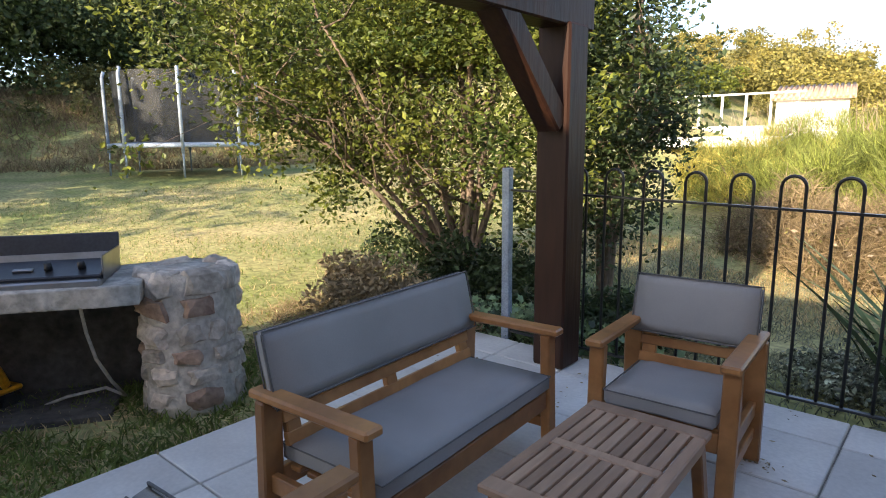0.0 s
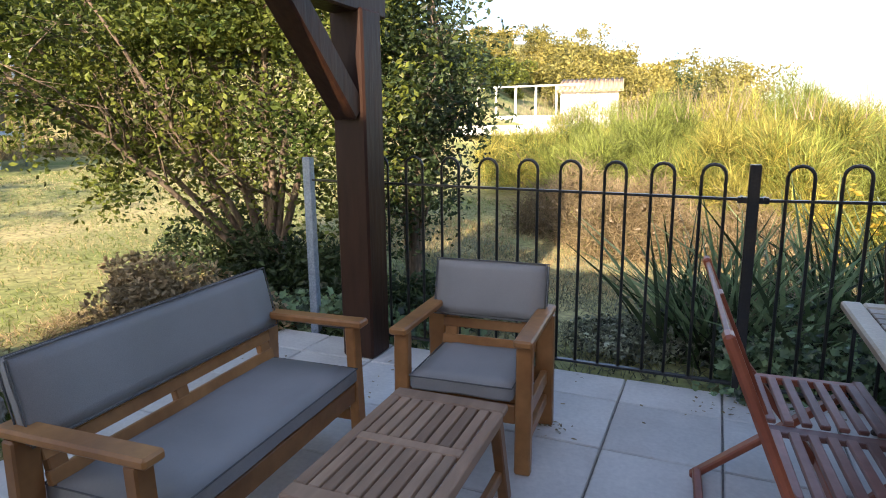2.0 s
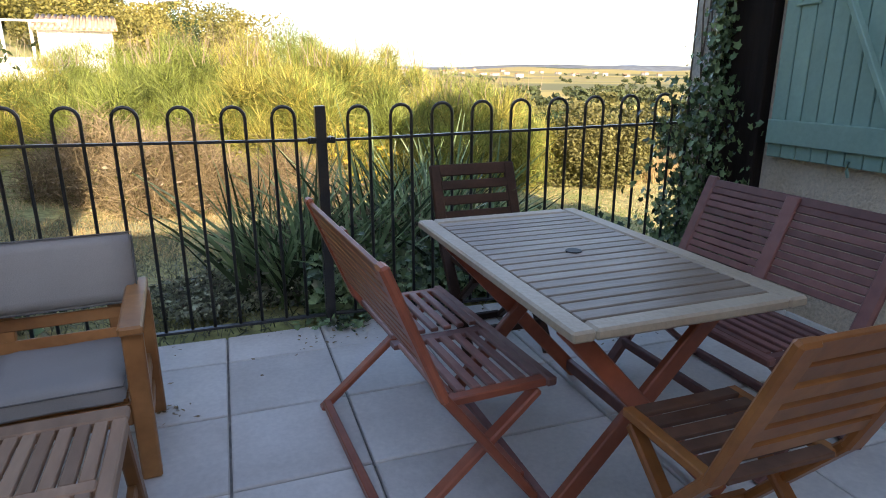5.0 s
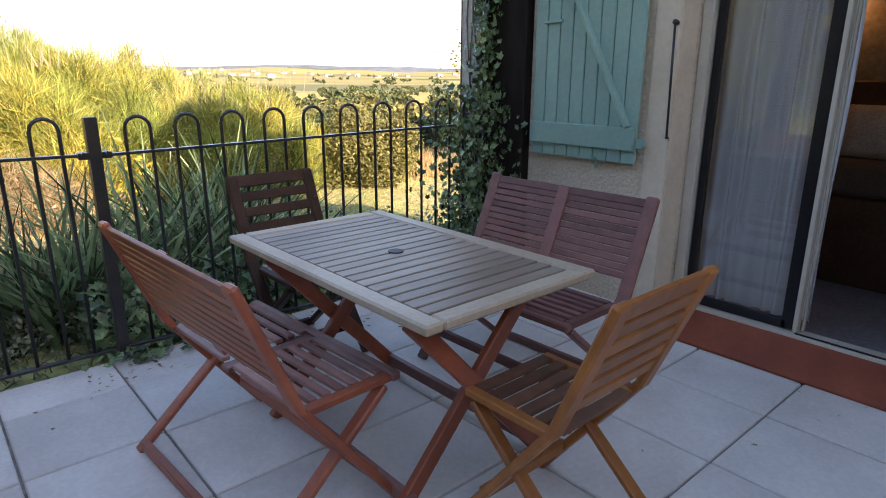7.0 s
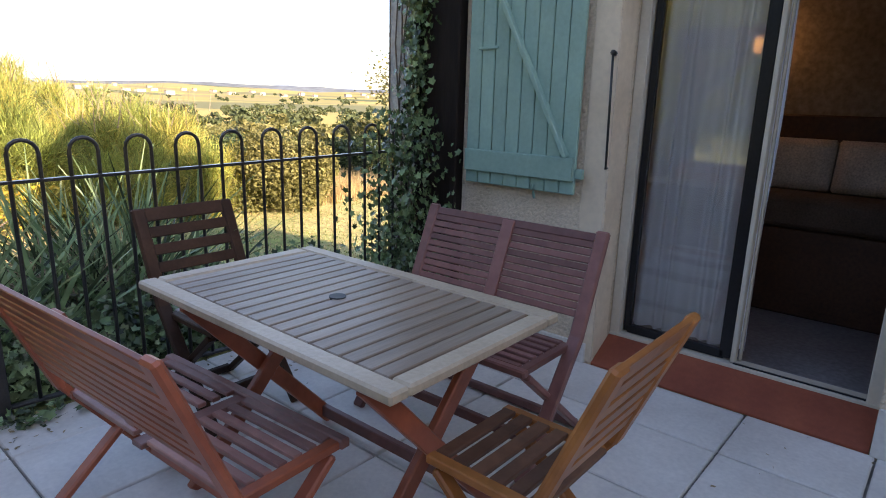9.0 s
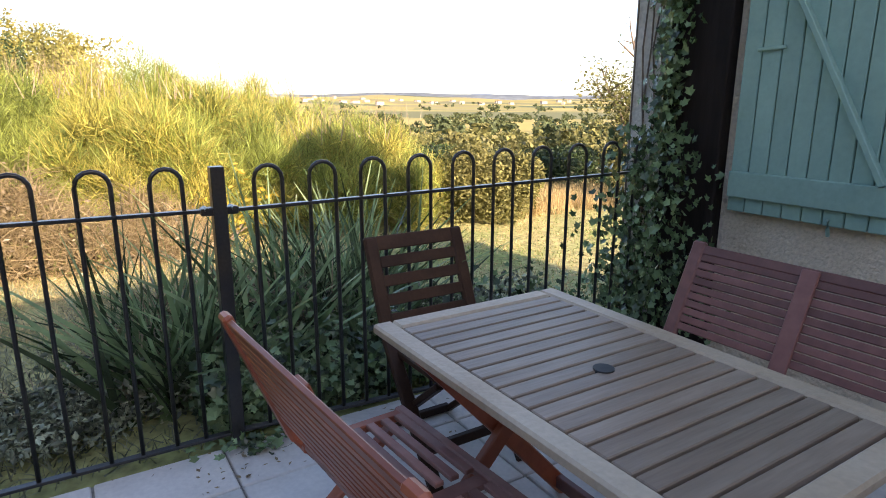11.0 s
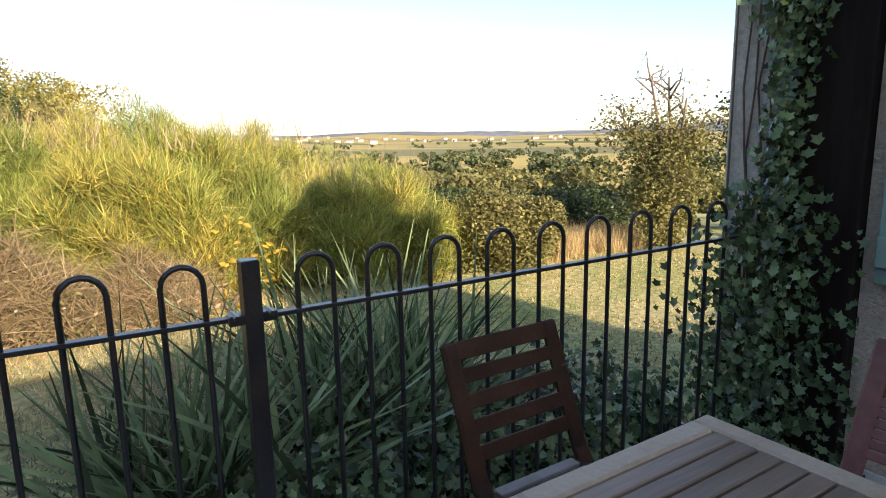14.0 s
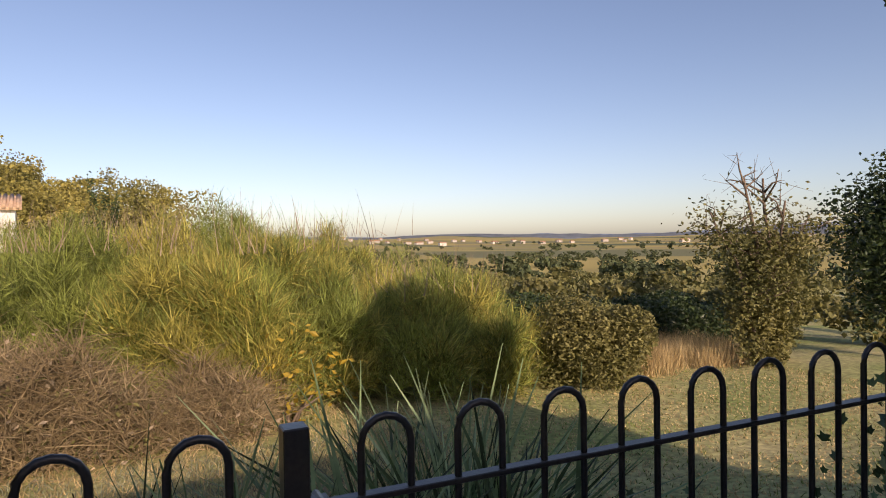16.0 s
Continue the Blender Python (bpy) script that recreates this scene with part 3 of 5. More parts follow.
# ---- dining set ----
def build_dining_table():
    t = thing("dining_table", "weathered grey slatted folding table with crossed legs", "table", pose(1.185, -1.09, 0, 0, 0, 0.5))
    W, L, z = 0.74, 1.22, 0.74
    for s in (-1, 1):
        part("long_frame", one_box((s * (W / 2 - 0.0325), 0, z - 0.016), (0.065, L, 0.032), None, 0.007), M_TABLE_EDGE, t)
        part("end_frame", one_box((0, s * (L / 2 - 0.0325), z - 0.016), (W - 0.132, 0.065, 0.032), None, 0.007), M_TABLE_EDGE, t)
    n = 18
    p = (L - 0.14) / n
    for k in range(n):
        y = -L / 2 + 0.07 + (k + 0.5) * p
        part("slat", one_box((0, y, z - 0.018), (W - 0.136, p - 0.0085, 0.03), None, 0.003), M_TABLE, t)
    part("hole_cap", tube([(0, 0, z - 0.02), (0, 0, z + 0.001)], 0.028, 18), M_DARKP, t, "black parasol hole cap")
    for s in (-1, 1):
        part("under_rail", one_box((0, s * 0.40, z - 0.055), (W - 0.16, 0.03, 0.045), None, 0.004), M_RED, t)
        part("under_rail", one_box((s * 0.27, 0, z - 0.05), (0.03, L - 0.2, 0.035), None, 0.004), M_RED, t)
        part("leg", bar((-0.29, s * 0.44, z - 0.06), (0.33, s * 0.44, 0.0), 0.06, 0.03, (0, 1, 0), 0.005), M_RED, t)
        part("leg", bar((0.29, s * 0.405, z - 0.06), (-0.33, s * 0.405, 0.0), 0.06, 0.03, (0, 1, 0), 0.005), M_RED, t)
        part("stretcher", bar((s * 0.28, -0.44, 0.06), (s * 0.28, 0.44, 0.06), 0.03, 0.05, (0, 0, 1), 0.004), M_PURPLE, t)


build_dining_table()


def folding_seat(name, width, m, mats, label, category, slats=5, group="", seat_across=True):
    """Local: faces +y. Long side legs run from the top of the back to the front foot, short ones cross them."""
    frame_m, back_m, seat_m = mats
    t = thing(name, label, category, m, group)
    w = width / 2
    top, foot = Vector((0, -0.27, 0.875)), Vector((0, 0.25, 0.0))
    knee = Vector((0, -0.10, 0.46))
    d = (top - knee).normalized()
    for s in (-1, 1):
        x = Vector((s * (w - 0.014), 0, 0))
        part("back_stile", bar(top + x, knee + x, 0.028, 0.058, (1, 0, 0), 0.008), frame_m, t)
        part("front_leg", bar(knee + x + Vector((0, -0.01, 0.02)), foot + x, 0.028, 0.056, (1, 0, 0), 0.006), frame_m, t)
        xi = Vector((s * (w - 0.044), 0, 0))
        part("rear_leg", bar(Vector((0, 0.22, 0.415)) + xi, Vector((0, -0.27, 0.0)) + xi, 0.026, 0.045, (1, 0, 0), 0.006), frame_m, t)
        part("seat_rail", bar(Vector((0, -0.09, 0.437)) + xi, Vector((0, 0.25, 0.437)) + xi, 0.026, 0.036, (1, 0, 0), 0.004), frame_m, t)
    part("foot_rail", bar((-(w - 0.05), -0.25, 0.025), (w - 0.05, -0.25, 0.025), 0.03, 0.035, (0, 0, 1), 0.004), frame_m, t)
    part("foot_rail", bar((-(w - 0.02), 0.16, 0.13), (w - 0.02, 0.16, 0.13), 0.028, 0.04, (0, 0, 1), 0.004), frame_m, t)
    nrm = d.cross(Vector((1, 0, 0)))
    L = (top - knee).length
    h = 0.047 if slats <= 6 else 0.028
    for k in range(slats):
        s = L - 0.03 - k * (L - 0.10) / max(1, slats - 1) * 0.9
        c = knee + d * s
        hh = h * (1.25 if k == 0 else 1)
        part("back_slat", bar(c + Vector((-(w - 0.02), 0, 0)), c + Vector((w - 0.02, 0, 0)), 0.016, hh, tuple(d), 0.003), back_m, t)
    if width > 0.7:
        p = knee + d * 0.03
        part("middle_stile", bar(p + nrm * 0.012, top - d * 0.02 + nrm * 0.012, 0.06, 0.014, (0, 1, 0), 0.003), back_m, t)
        part("middle_rail", one_box((0, 0.07, 0.432), (0.05, 0.34, 0.018), None, 0.003), seat_m, t)
        n = 7
        for k in range(n):
            y = -0.075 + k * 0.05
            for s in (-1, 1):
                part("seat_slat", one_box((s * (w / 2 - 0.0125), y, 0.446), (w - 0.095, 0.029, 0.016), None, 0.003), seat_m, t)
        part("seat_front", one_box((0, 0.255, 0.44), (width - 0.03, 0.035, 0.03), None, 0.006), seat_m, t)
    else:
        n = 6
        for k in range(n):
            y = -0.08 + k * 0.06
            part("seat_slat", one_box((0, y, 0.446), (width - 0.115, 0.043, 0.016), None, 0.003), seat_m, t)
    return t


folding_seat("garden_bench", 0.93, pose(0.66, -0.975, 0, 0, 0, -86), (M_RED, M_RED, M_SEATP), "red-stained slatted folding bench at the table", "bench", 10, "folding seats")
folding_seat("garden_bench", 0.90, pose(1.91, -1.09, 0, 0, 0, 91), (M_PURPLE, M_PURPLE, M_PURPLE), "purple-brown slatted folding bench against the wall", "bench", 11, "folding seats")
folding_seat("folding_chair", 0.44, pose(1.285, -0.17, 0, 0, 0, 181), (M_DARKW, M_DARKW, M_SEATG), "dark brown slatted folding chair by the fence", "chair", 5, "folding seats")
folding_seat("folding_chair", 0.44, pose(1.24, -1.86, 0, 0, 0, 0), (M_ORANGE, M_ORANGE, M_SEATB), "orange-stained slatted folding chair at the table", "chair", 6, "folding seats")


# ---- planting ----
def bush(name, c, radii, n, size, material, label, category, seed, lumps=9, kind="leaf", core=None, stems=0):
    """A shrub of many small leaves in uneven clumps, with gaps, and a few stems under it."""
    rng = np.random.default_rng(seed)
    x, y = c
    z = ground_z(x, y)
    t = thing(name, label, category, pose(x, y, z))
    R = np.array(radii)
    lc = rng.normal(size=(lumps, 3))
    lc /= np.linalg.norm(lc, axis=1)[:, None]
    lc *= rng.uniform(0.25, 0.72, lumps)[:, None]
    lc[:, 2] = np.abs(lc[:, 2]) * 1.0 + 0.25
    lr = rng.uniform(0.28, 0.5, lumps)
    which = rng.integers(0, lumps, n)
    p = rng.normal(size=(n, 3))
    p /= np.linalg.norm(p, axis=1)[:, None]
    p *= (rng.uniform(0.25, 1, n) ** 0.45)[:, None]
    pts = (lc[which] + p * lr[which][:, None]) * R
    pts[:, 2] = np.maximum(pts[:, 2], 0.02 + 0.1 * rng.random(n))
    v, f = leaves(rng, pts, size)
    cloud("crown", v, f, material, t)
    for k in range(max(3, stems)):
        a = lc[k % lumps] * R * 0.9
        j = rng.normal(size=3) * 0.06
        mid = (a[0] * 0.4 + j[0], a[1] * 0.4 + j[1], a[2] * 0.5)
        part("stem", tube([(j[0], j[1], -0.05), mid, tuple(a)], 0.02 + 0.008 * radii[2], 6, False, 0.006), M_BARK, t, "", True)
    return t


def broom(name, c, radius, height, n, material, label, seed, second=None, lumps=80):
    """A broom bush: thousands of thin stems bursting upwards and outwards from many limbs."""
    rng = np.random.default_rng(seed)
    x, y = c
    t = thing(name, label, "bush", pose(x, y, ground_z(x, y)))
    th = rng.uniform(0, math.tau, lumps)
    rr = radius * np.sqrt(rng.random(lumps)) * 0.92
    hh = height * np.sqrt(np.clip(1 - (rr / (radius * 1.1)) ** 2, 0.05, 1)) * rng.uniform(0.35, 1.0, lumps)
    C = np.stack([rr * np.cos(th), rr * np.sin(th), hh * 0.8], 1)
    low = C * np.array([1.05, 1.05, 0.45])
    C = np.concatenate([C, low])
    for mt, share in ((material, 0.6), (second or material, 0.4)):
        m = int(n * share * 1.05)
        w = rng.integers(0, len(C), m)
        if second is not None:
            pick = rng.random(len(C)) < (0.7 if mt is material else 0.55)
            idx = np.nonzero(pick)[0]
            w = idx[rng.integers(0, len(idx), m)]
        d = rng.normal(size=(m, 3)) + np.array([0, 0, 0.4])
        out = C[w] * np.array([1, 1, 0]) / radius
        d = d + out * 0.9
        d /= np.linalg.norm(d, axis=1)[:, None]
        root = C[w] + d * rng.uniform(0.0, 0.34, m)[:, None] * (0.42 + 0.12 * radius) + rng.normal(size=(m, 3)) * 0.09
        up = d * 0.6 + np.array([0, 0, 0.75]) + rng.normal(size=(m, 3)) * 0.5
        up /= np.linalg.norm(up, axis=1)[:, None]
        root[:, 2] = np.maximum(root[:, 2], 0.0)
        v, f = blades(rng, root, up, 0.30, 0.0115, 0.05, 2)
        tagged(cloud("foliage", v, f, mt, t), kind="stuff")
    m = 60
    root = np.stack([rng.normal(size=m) * radius * 0.4, rng.normal(size=m) * radius * 0.4, np.full(m, height * 0.75)], 1)
    d = rng.normal(size=(m, 3)) * 0.25 + np.array([0, 0, 1.0])
    v, f = blades(rng, root, d / np.linalg.norm(d, axis=1)[:, None], 0.6, 0.012, 0.1, 2)
    tagged(cloud("shoot", v, f, M_TWIG, t), kind="stuff")
    for k in range(9):
        q = tuple(C[k % lumps])
        part("limb", tube([(q[0] * 0.15, q[1] * 0.15, -0.05), (q[0] * 0.6, q[1] * 0.6, q[2] * 0.5), q], 0.03, 6, False, 0.008), M_BARK, t, "", True)
    return t


broom("broom_bush", (1.55, 7.7), 2.0, 2.5, 60000, M_BROOM, "large broom bush of thin green stems", 3, M_BROOM_Y)
broom("broom_bush", (4.0, 7.1), 1.6, 1.75, 44000, M_BROOM, "broom bush of thin green stems, partly in shade", 5, M_BROOM_Y)
broom("broom_bush", (3.0, 10.4), 2.4, 2.8, 40000, M_BROOM_Y, "yellowed broom bush behind the others", 8, M_BROOM)
broom("broom_bush", (-0.9, 8.8), 1.7, 2.55, 36000, M_BROOM, "green broom bush above dry brambles", 11)
broom("broom_bush", (0.45, 10.2), 1.1, 2.75, 18000, M_BROOM_Y, "straw-yellow broom bush among green ones", 12)
broom("broom_bush", (1.7, 13.2), 1.9, 3.4, 22000, M_BROOM, "green broom bush at the back", 14)
broom("broom_bush", (-3.0, 10.4), 1.7, 2.2, 24000, M_BROOM, "green broom bush beside the path", 15, M_BROOM_Y)
broom("broom_bush", (5.2, 10.0), 1.6, 1.9, 20000, M_BROOM_Y, "low yellowed broom bush on the slope", 17, M_BROOM)


def tree(name, c, label, seed, trunks, crown, n, size, leafmat, category="tree", bare=0, leaf_top=99.0, spread=0.13, hollow=0.0):
    """Leaning tapered trunks that fork into limbs, and a crown of small leaves round their ends."""
    rng = np.random.default_rng(seed)
    x, y = c
    t = thing(name, label, category, pose(x, y, ground_z(x, y)))
    ends = []
    bmt = bmesh.new()
    for (dx, dy, hgt, r) in trunks:
        pts = []
        for k in range(7):
            s = k / 6
            pts.append(Vector((dx * s ** 1.2 + 0.05 * rng.normal() * s, dy * s ** 1.2 + 0.05 * rng.normal() * s, hgt * s - 0.05)))
        g = tube(pts, r, 8, False, r * 0.3)
        part("trunk", g, M_BARK, t, "", True)
        for k in range(12):
            s = rng.uniform(0.3, 1.0)
            i = min(5, int(s * 6))
            p = pts[i].lerp(pts[i + 1], s * 6 - i)
            d = Vector((rng.normal(), rng.normal(), 0.5 + 0.6 * rng.random())).normalized()
            L = rng.uniform(0.5, 1.1) * crown[2] * 0.5
            q = p + d * L + Vector((0, 0, 0.1 * L))
            mid = p.lerp(q, 0.5) + Vector(rng.normal(size=3) * 0.06)
            add(bmt, tube([p, mid, q], r * 0.36, 5, False, r * 0.09))
            ends += [mid, q]
            for j in range(4):
                e = q.lerp(p, rng.uniform(0, 0.6)) + Vector(rng.normal(size=3)) * 0.32 * crown[2] * 0.5
                add(bmt, tube([mid.lerp(q, rng.random()), e], r * 0.08, 4, False, r * 0.03))
                ends.append(e)
    tagged(part("branchwork", bmt, M_BARK, t, "", True), kind="stuff")
    E_ = np.array([tuple(e) for e in ends])
    C = np.array([0, 0, crown[3]])
    extra = rng.normal(size=(int(len(E_) * 0.7), 3))
    extra /= np.linalg.norm(extra, axis=1)[:, None]
    extra = C + extra * np.array(crown[:3]) * rng.uniform(0.35, 1.0, len(extra))[:, None]
    if not bare:
        E_ = np.concatenate([E_, extra])
    w = rng.integers(0, len(E_), n)
    p = E_[w] + rng.normal(size=(n, 3)) * (spread * crown[2])
    p = p[p[:, 2] < leaf_top + 0.35 * rng.normal(size=n)]
    p[:, 2] = np.maximum(p[:, 2], 0.25)
    if hollow:
        p = p[~((np.abs(p[:, 0]) < 0.75) & (p[:, 2] > 0.2) & (p[:, 2] < 2.15) & (rng.random(len(p)) < hollow))]
    v, f = leaves(rng, p, size)
    cloud("crown", v, f, leafmat, t)
    return t


tree("evergreen_tree", (-3.45, 1.6), "multi-stemmed evergreen tree with small sunlit leaves by the terrace", 21,
     [(-0.75, -0.1, 2.6, 0.05), (-0.35, 0.25, 3.0, 0.052), (0.1, 0.0, 3.0, 0.055), (0.35, 0.3, 3.1, 0.05), (0.75, 0.4, 2.6, 0.045), (-1.0, 0.4, 2.3, 0.04), (-1.35, -0.8, 2.5, 0.04), (-1.25, -1.75, 2.2, 0.035), (-1.8, -1.5, 2.7, 0.035), (-0.7, -1.2, 2.6, 0.035)],
     (1.95, 1.6, 1.75, 2.0), 84000, 0.031, M_LEAF, "tree", 0, 99.0, 0.07, 0.84)
tree("ivy_clad_tree", (9.0, 5.5), "ivy-clad tree with bare branch tips", 31,
     [(-0.35, 0, 2.9, 0.055), (0.35, 0.2, 3.0, 0.06), (0.1, -0.3, 2.6, 0.05), (-0.8, 0.3, 2.5, 0.04), (0.7, -0.2, 2.4, 0.04)], (1.0, 0.9, 1.15, 1.2), 17000, 0.036, M_LEAF_O, "tree", 1, 2.1)
tree("dark_tree", (12.1, 5.0), "dark evergreen tree beyond the lawn", 33, [(0, 0, 2.9, 0.12), (0.4, 0.3, 2.6, 0.1)], (1.3, 1.3, 1.5, 2.0), 26000, 0.05, M_LEAF_D)
bush("ivy_bush", (9.0, 5.5), (0.75, 0.7, 1.6), 9000, 0.036, M_LEAF_O, "ivy growing thickly round the tree trunk", "bush", 57, 12)
bush("olive_shrub", (6.0, 5.9), (1.1, 1.0, 1.12), 26000, 0.034, M_LEAF_O, "rounded olive-green shrub on the lawn's edge", "bush", 41, 14)
bush("dark_shrub", (7.6, 8.8), (2.2, 1.3, 0.95), 18000, 0.045, M_LEAF_D, "dark green shrub behind the lawn", "bush", 42, 14)
bush("dark_shrub", (10.6, 8.6), (2.2, 1.5, 1.0), 16000, 0.05, M_LEAF_D, "dark green shrub below the tree", "bush", 44, 12)


def thicket(name, c, radii, n, seed, label, material=None):
    """A tangle of dry stems and withered leaves."""
    rng = np.random.default_rng(seed)
    x, y = c
    t = thing(name, label, "bush", pose(x, y, ground_z(x, y)))
    R = np.array(radii)
    p = rng.normal(size=(n, 3))
    p /= np.linalg.norm(p, axis=1)[:, None]
    p *= (rng.random(n) ** 0.4)[:, None]
    p[:, 2] = np.abs(p[:, 2])
    bump = 0.75 + 0.25 * np.sin(p[:, 0] * 6 + seed) * np.cos(p[:, 1] * 5)
    root = p * R * bump[:, None]
    d = rng.normal(size=(n, 3)) * 0.6 + np.array([0, 0, 0.8])
    d /= np.linalg.norm(d, axis=1)[:, None]
    v, f = blades(rng, root, d, 0.42, 0.0105, 0.3, 2)
    tagged(cloud("foliage", v, f, material or M_DRY, t), kind="stuff")
    k = n // 9
    v, f = leaves(rng, root[:k] + rng.normal(size=(k, 3)) * 0.08, 0.035)
    tagged(cloud("withered_leaf", v, f, M_TWIG, t), kind="stuff")
    v, f = leaves(rng, root[-k * 2:] * 1.04, 0.03)
    tagged(cloud("foliage", v, f, M_LEAF_O, t), kind="stuff")
    return t


tree("holm_oak", (-2.15, 2.0), "dark grey-green holm oak behind the corner post", 23,
     [(-0.2, 0.1, 2.6, 0.05), (0.25, 0.0, 2.9, 0.05), (0.0, 0.35, 2.4, 0.045), (0.35, 0.2, 2.2, 0.04)],
     (0.62, 0.7, 1.3, 1.8), 14500, 0.03, M_LEAF_D, "tree", 0, 99.0, 0.075)
bush("undergrowth", (-2.9, 1.05), (0.9, 0.5, 0.6), 3800, 0.034, M_LEAF_D, "dark leafy undergrowth round the tree's foot", "plants", 49, 14)
bush("undergrowth", (-4.1, 1.7), (1.0, 0.6, 0.65), 4500, 0.032, M_LEAF_D, "dark green shrub growing among the tree's stems", "plants", 57, 14)
bush("undergrowth", (-3.2, 0.2), (1.1, 0.55, 0.45), 6000, 0.028, M_DRY, "dry brown leafy undergrowth beside the sofa", "plants", 54, 12)
thicket("bramble", (-0.55, 5.9), (1.3, 0.9, 1.15), 11000, 51, "dry brown bramble thicket in the sun")
thicket("bramble", (-1.5, 6.7), (1.4, 1.0, 1.2), 10000, 52, "dry brown bramble thicket below the broom")
thicket("bramble", (0.9, 5.9), (0.9, 0.7, 0.8), 8000, 53, "dry bramble thicket with a few yellow leaves")


# ---- house details ----
def build_house_details():
    # dark timber post let into the wall beside the ivy, its shade painted in
    t = thing("wall_post", "stained timber post against the wall, shade in its near-black colour", "post")
    part("post", one_box((2.80, -0.115, 1.3), (0.10, 0.345, 2.75), None, 0.008), M_POST_SHADED, t)
    # sill of the sliding door
    bm = bmesh.new()
    w = DOOR_Y1 - DOOR_Y0
    pts = [(2.815, 0.0), (2.815, 0.012), (3.03, 0.135), (3.03, 0.0)]
    a = [bm.verts.new((x, DOOR_Y0 + 0.003, z)) for x, z in pts]
    b = [bm.verts.new((x, DOOR_Y1 - 0.003, z)) for x, z in pts]
    for i in range(4):
        bm.faces.new((a[i], a[(i + 1) % 4], b[(i + 1) % 4], b[i]))
    bm.faces.new(a[::-1])
    bm.faces.new(b)
    tagged(part("door_sill", bm, M_TERRA), "sloping terracotta-painted door sill", "sill", "", "structure")
    # sliding door
    d = tagged(new("door_1"), "half-open sliding glass door with white net curtain", "door", "", "structure")
    x = 3.06
    mid = -1.835
    for y, wd, mt in ((DOOR_Y1 - 0.03, 0.055, M_WHITE_AL), (DOOR_Y0 + 0.03, 0.055, M_WHITE_AL)):
        part("door_frame", one_box((x, y, 1.12), (0.09, wd, 2.0), None, 0.004), mt, d)
    part("door_frame", one_box((x, (DOOR_Y0 + DOOR_Y1) / 2, 2.10), (0.09, w, 0.05), None, 0.004), M_WHITE_AL, d)
    part("door_track", one_box((x, (DOOR_Y0 + DOOR_Y1) / 2, 0.125), (0.10, w - 0.004, 0.03), None, 0.003), M_WHITE_AL, d)
    part("track_groove", one_box((x - 0.03, (DOOR_Y0 + mid) / 2, 0.143), (0.012, mid - DOOR_Y0 - 0.06, 0.006), None, 0.001), M_BLACK_AL, d)
    y0, y1 = mid, DOOR_Y1 - 0.06
    for y, wd in ((y1 - 0.022, 0.035), (y0 + 0.02, 0.055)):
        part("sash_stile", one_box((x + 0.01, y, 1.12), (0.035, wd, 1.94), None, 0.003), M_BLACK_AL, d)
    part("sash_stile", one_box((x - 0.005, y0 - 0.025, 1.12), (0.05, 0.022, 1.95), None, 0.004), M_WHITE_AL, d)
    part("sash_stile", one_box((x + 0.03, y0 - 0.046, 1.12), (0.03, 0.012, 1.95), None, 0.004), M_WHITE_AL, d)
    for z in (0.165, 2.06):
        part("sash_rail", one_box((x + 0.01, (y0 + y1) / 2, z), (0.035, y1 - y0 - 0.05, 0.045), None, 0.003), M_BLACK_AL, d)
    g = bpy.data.materials.new("door_glass")
    g.use_nodes = True
    nt = g.node_tree
    gl, tr, mx, fr = (nt.nodes.new(k) for k in ("ShaderNodeBsdfGlossy", "ShaderNodeBsdfTransparent", "ShaderNodeMixShader", "ShaderNodeFresnel"))
    gl.inputs["Roughness"].default_value = 0.02
    fr.inputs[0].default_value = 1.5
    ad = nt.nodes.new("ShaderNodeMath")
    ad.operation = "MULTIPLY_ADD"
    ad.inputs[1].default_value, ad.inputs[2].default_value = 1.3, 0.05
    nt.links.new(fr.outputs[0], ad.inputs[0])
    nt.links.new(ad.outputs[0], mx.inputs[0])
    nt.links.new(tr.outputs[0], mx.inputs[1])
    nt.links.new(gl.outputs[0], mx.inputs[2])
    nt.links.new(mx.outputs[0], nt.nodes["Material Output"].inputs[0])
    pane = part("pane", one_box((x + 0.01, (y0 + y1) / 2, 1.11), (0.006, y1 - y0 - 0.06, 1.86), None, 0), g, d, "clear glass pane")
    pane.visible_shadow = False
    # net curtain, hanging in folds
    cur = bpy.data.materials.new("net_curtain")
    cur.use_nodes = True
    nt = cur.node_tree
    b = nt.nodes["Principled BSDF"]
    b.inputs["Base Color"].default_value = (0.92, 0.93, 0.95, 1)
    b.inputs["Roughness"].default_value = 0.9
    tl, tp, m1, m2 = (nt.nodes.new(k) for k in ("ShaderNodeBsdfTranslucent", "ShaderNodeBsdfTransparent", "ShaderNodeMixShader", "ShaderNodeMixShader"))
    tl.inputs[0].default_value = (0.92, 0.93, 0.95, 1)
    m1.inputs[0].default_value, m2.inputs[0].default_value = 0.06, 0.03
    nt.links.new(b.outputs[0], m1.inputs[1])
    nt.links.new(tl.outputs[0], m1.inputs[2])
    nt.links.new(m1.outputs[0], m2.inputs[1])
    nt.links.new(tp.outputs[0], m2.inputs[2])
    nt.links.new(m2.outputs[0], nt.nodes["Material Output"].inputs[0])
    bm = bmesh.new()
    n = 90
    cols = []
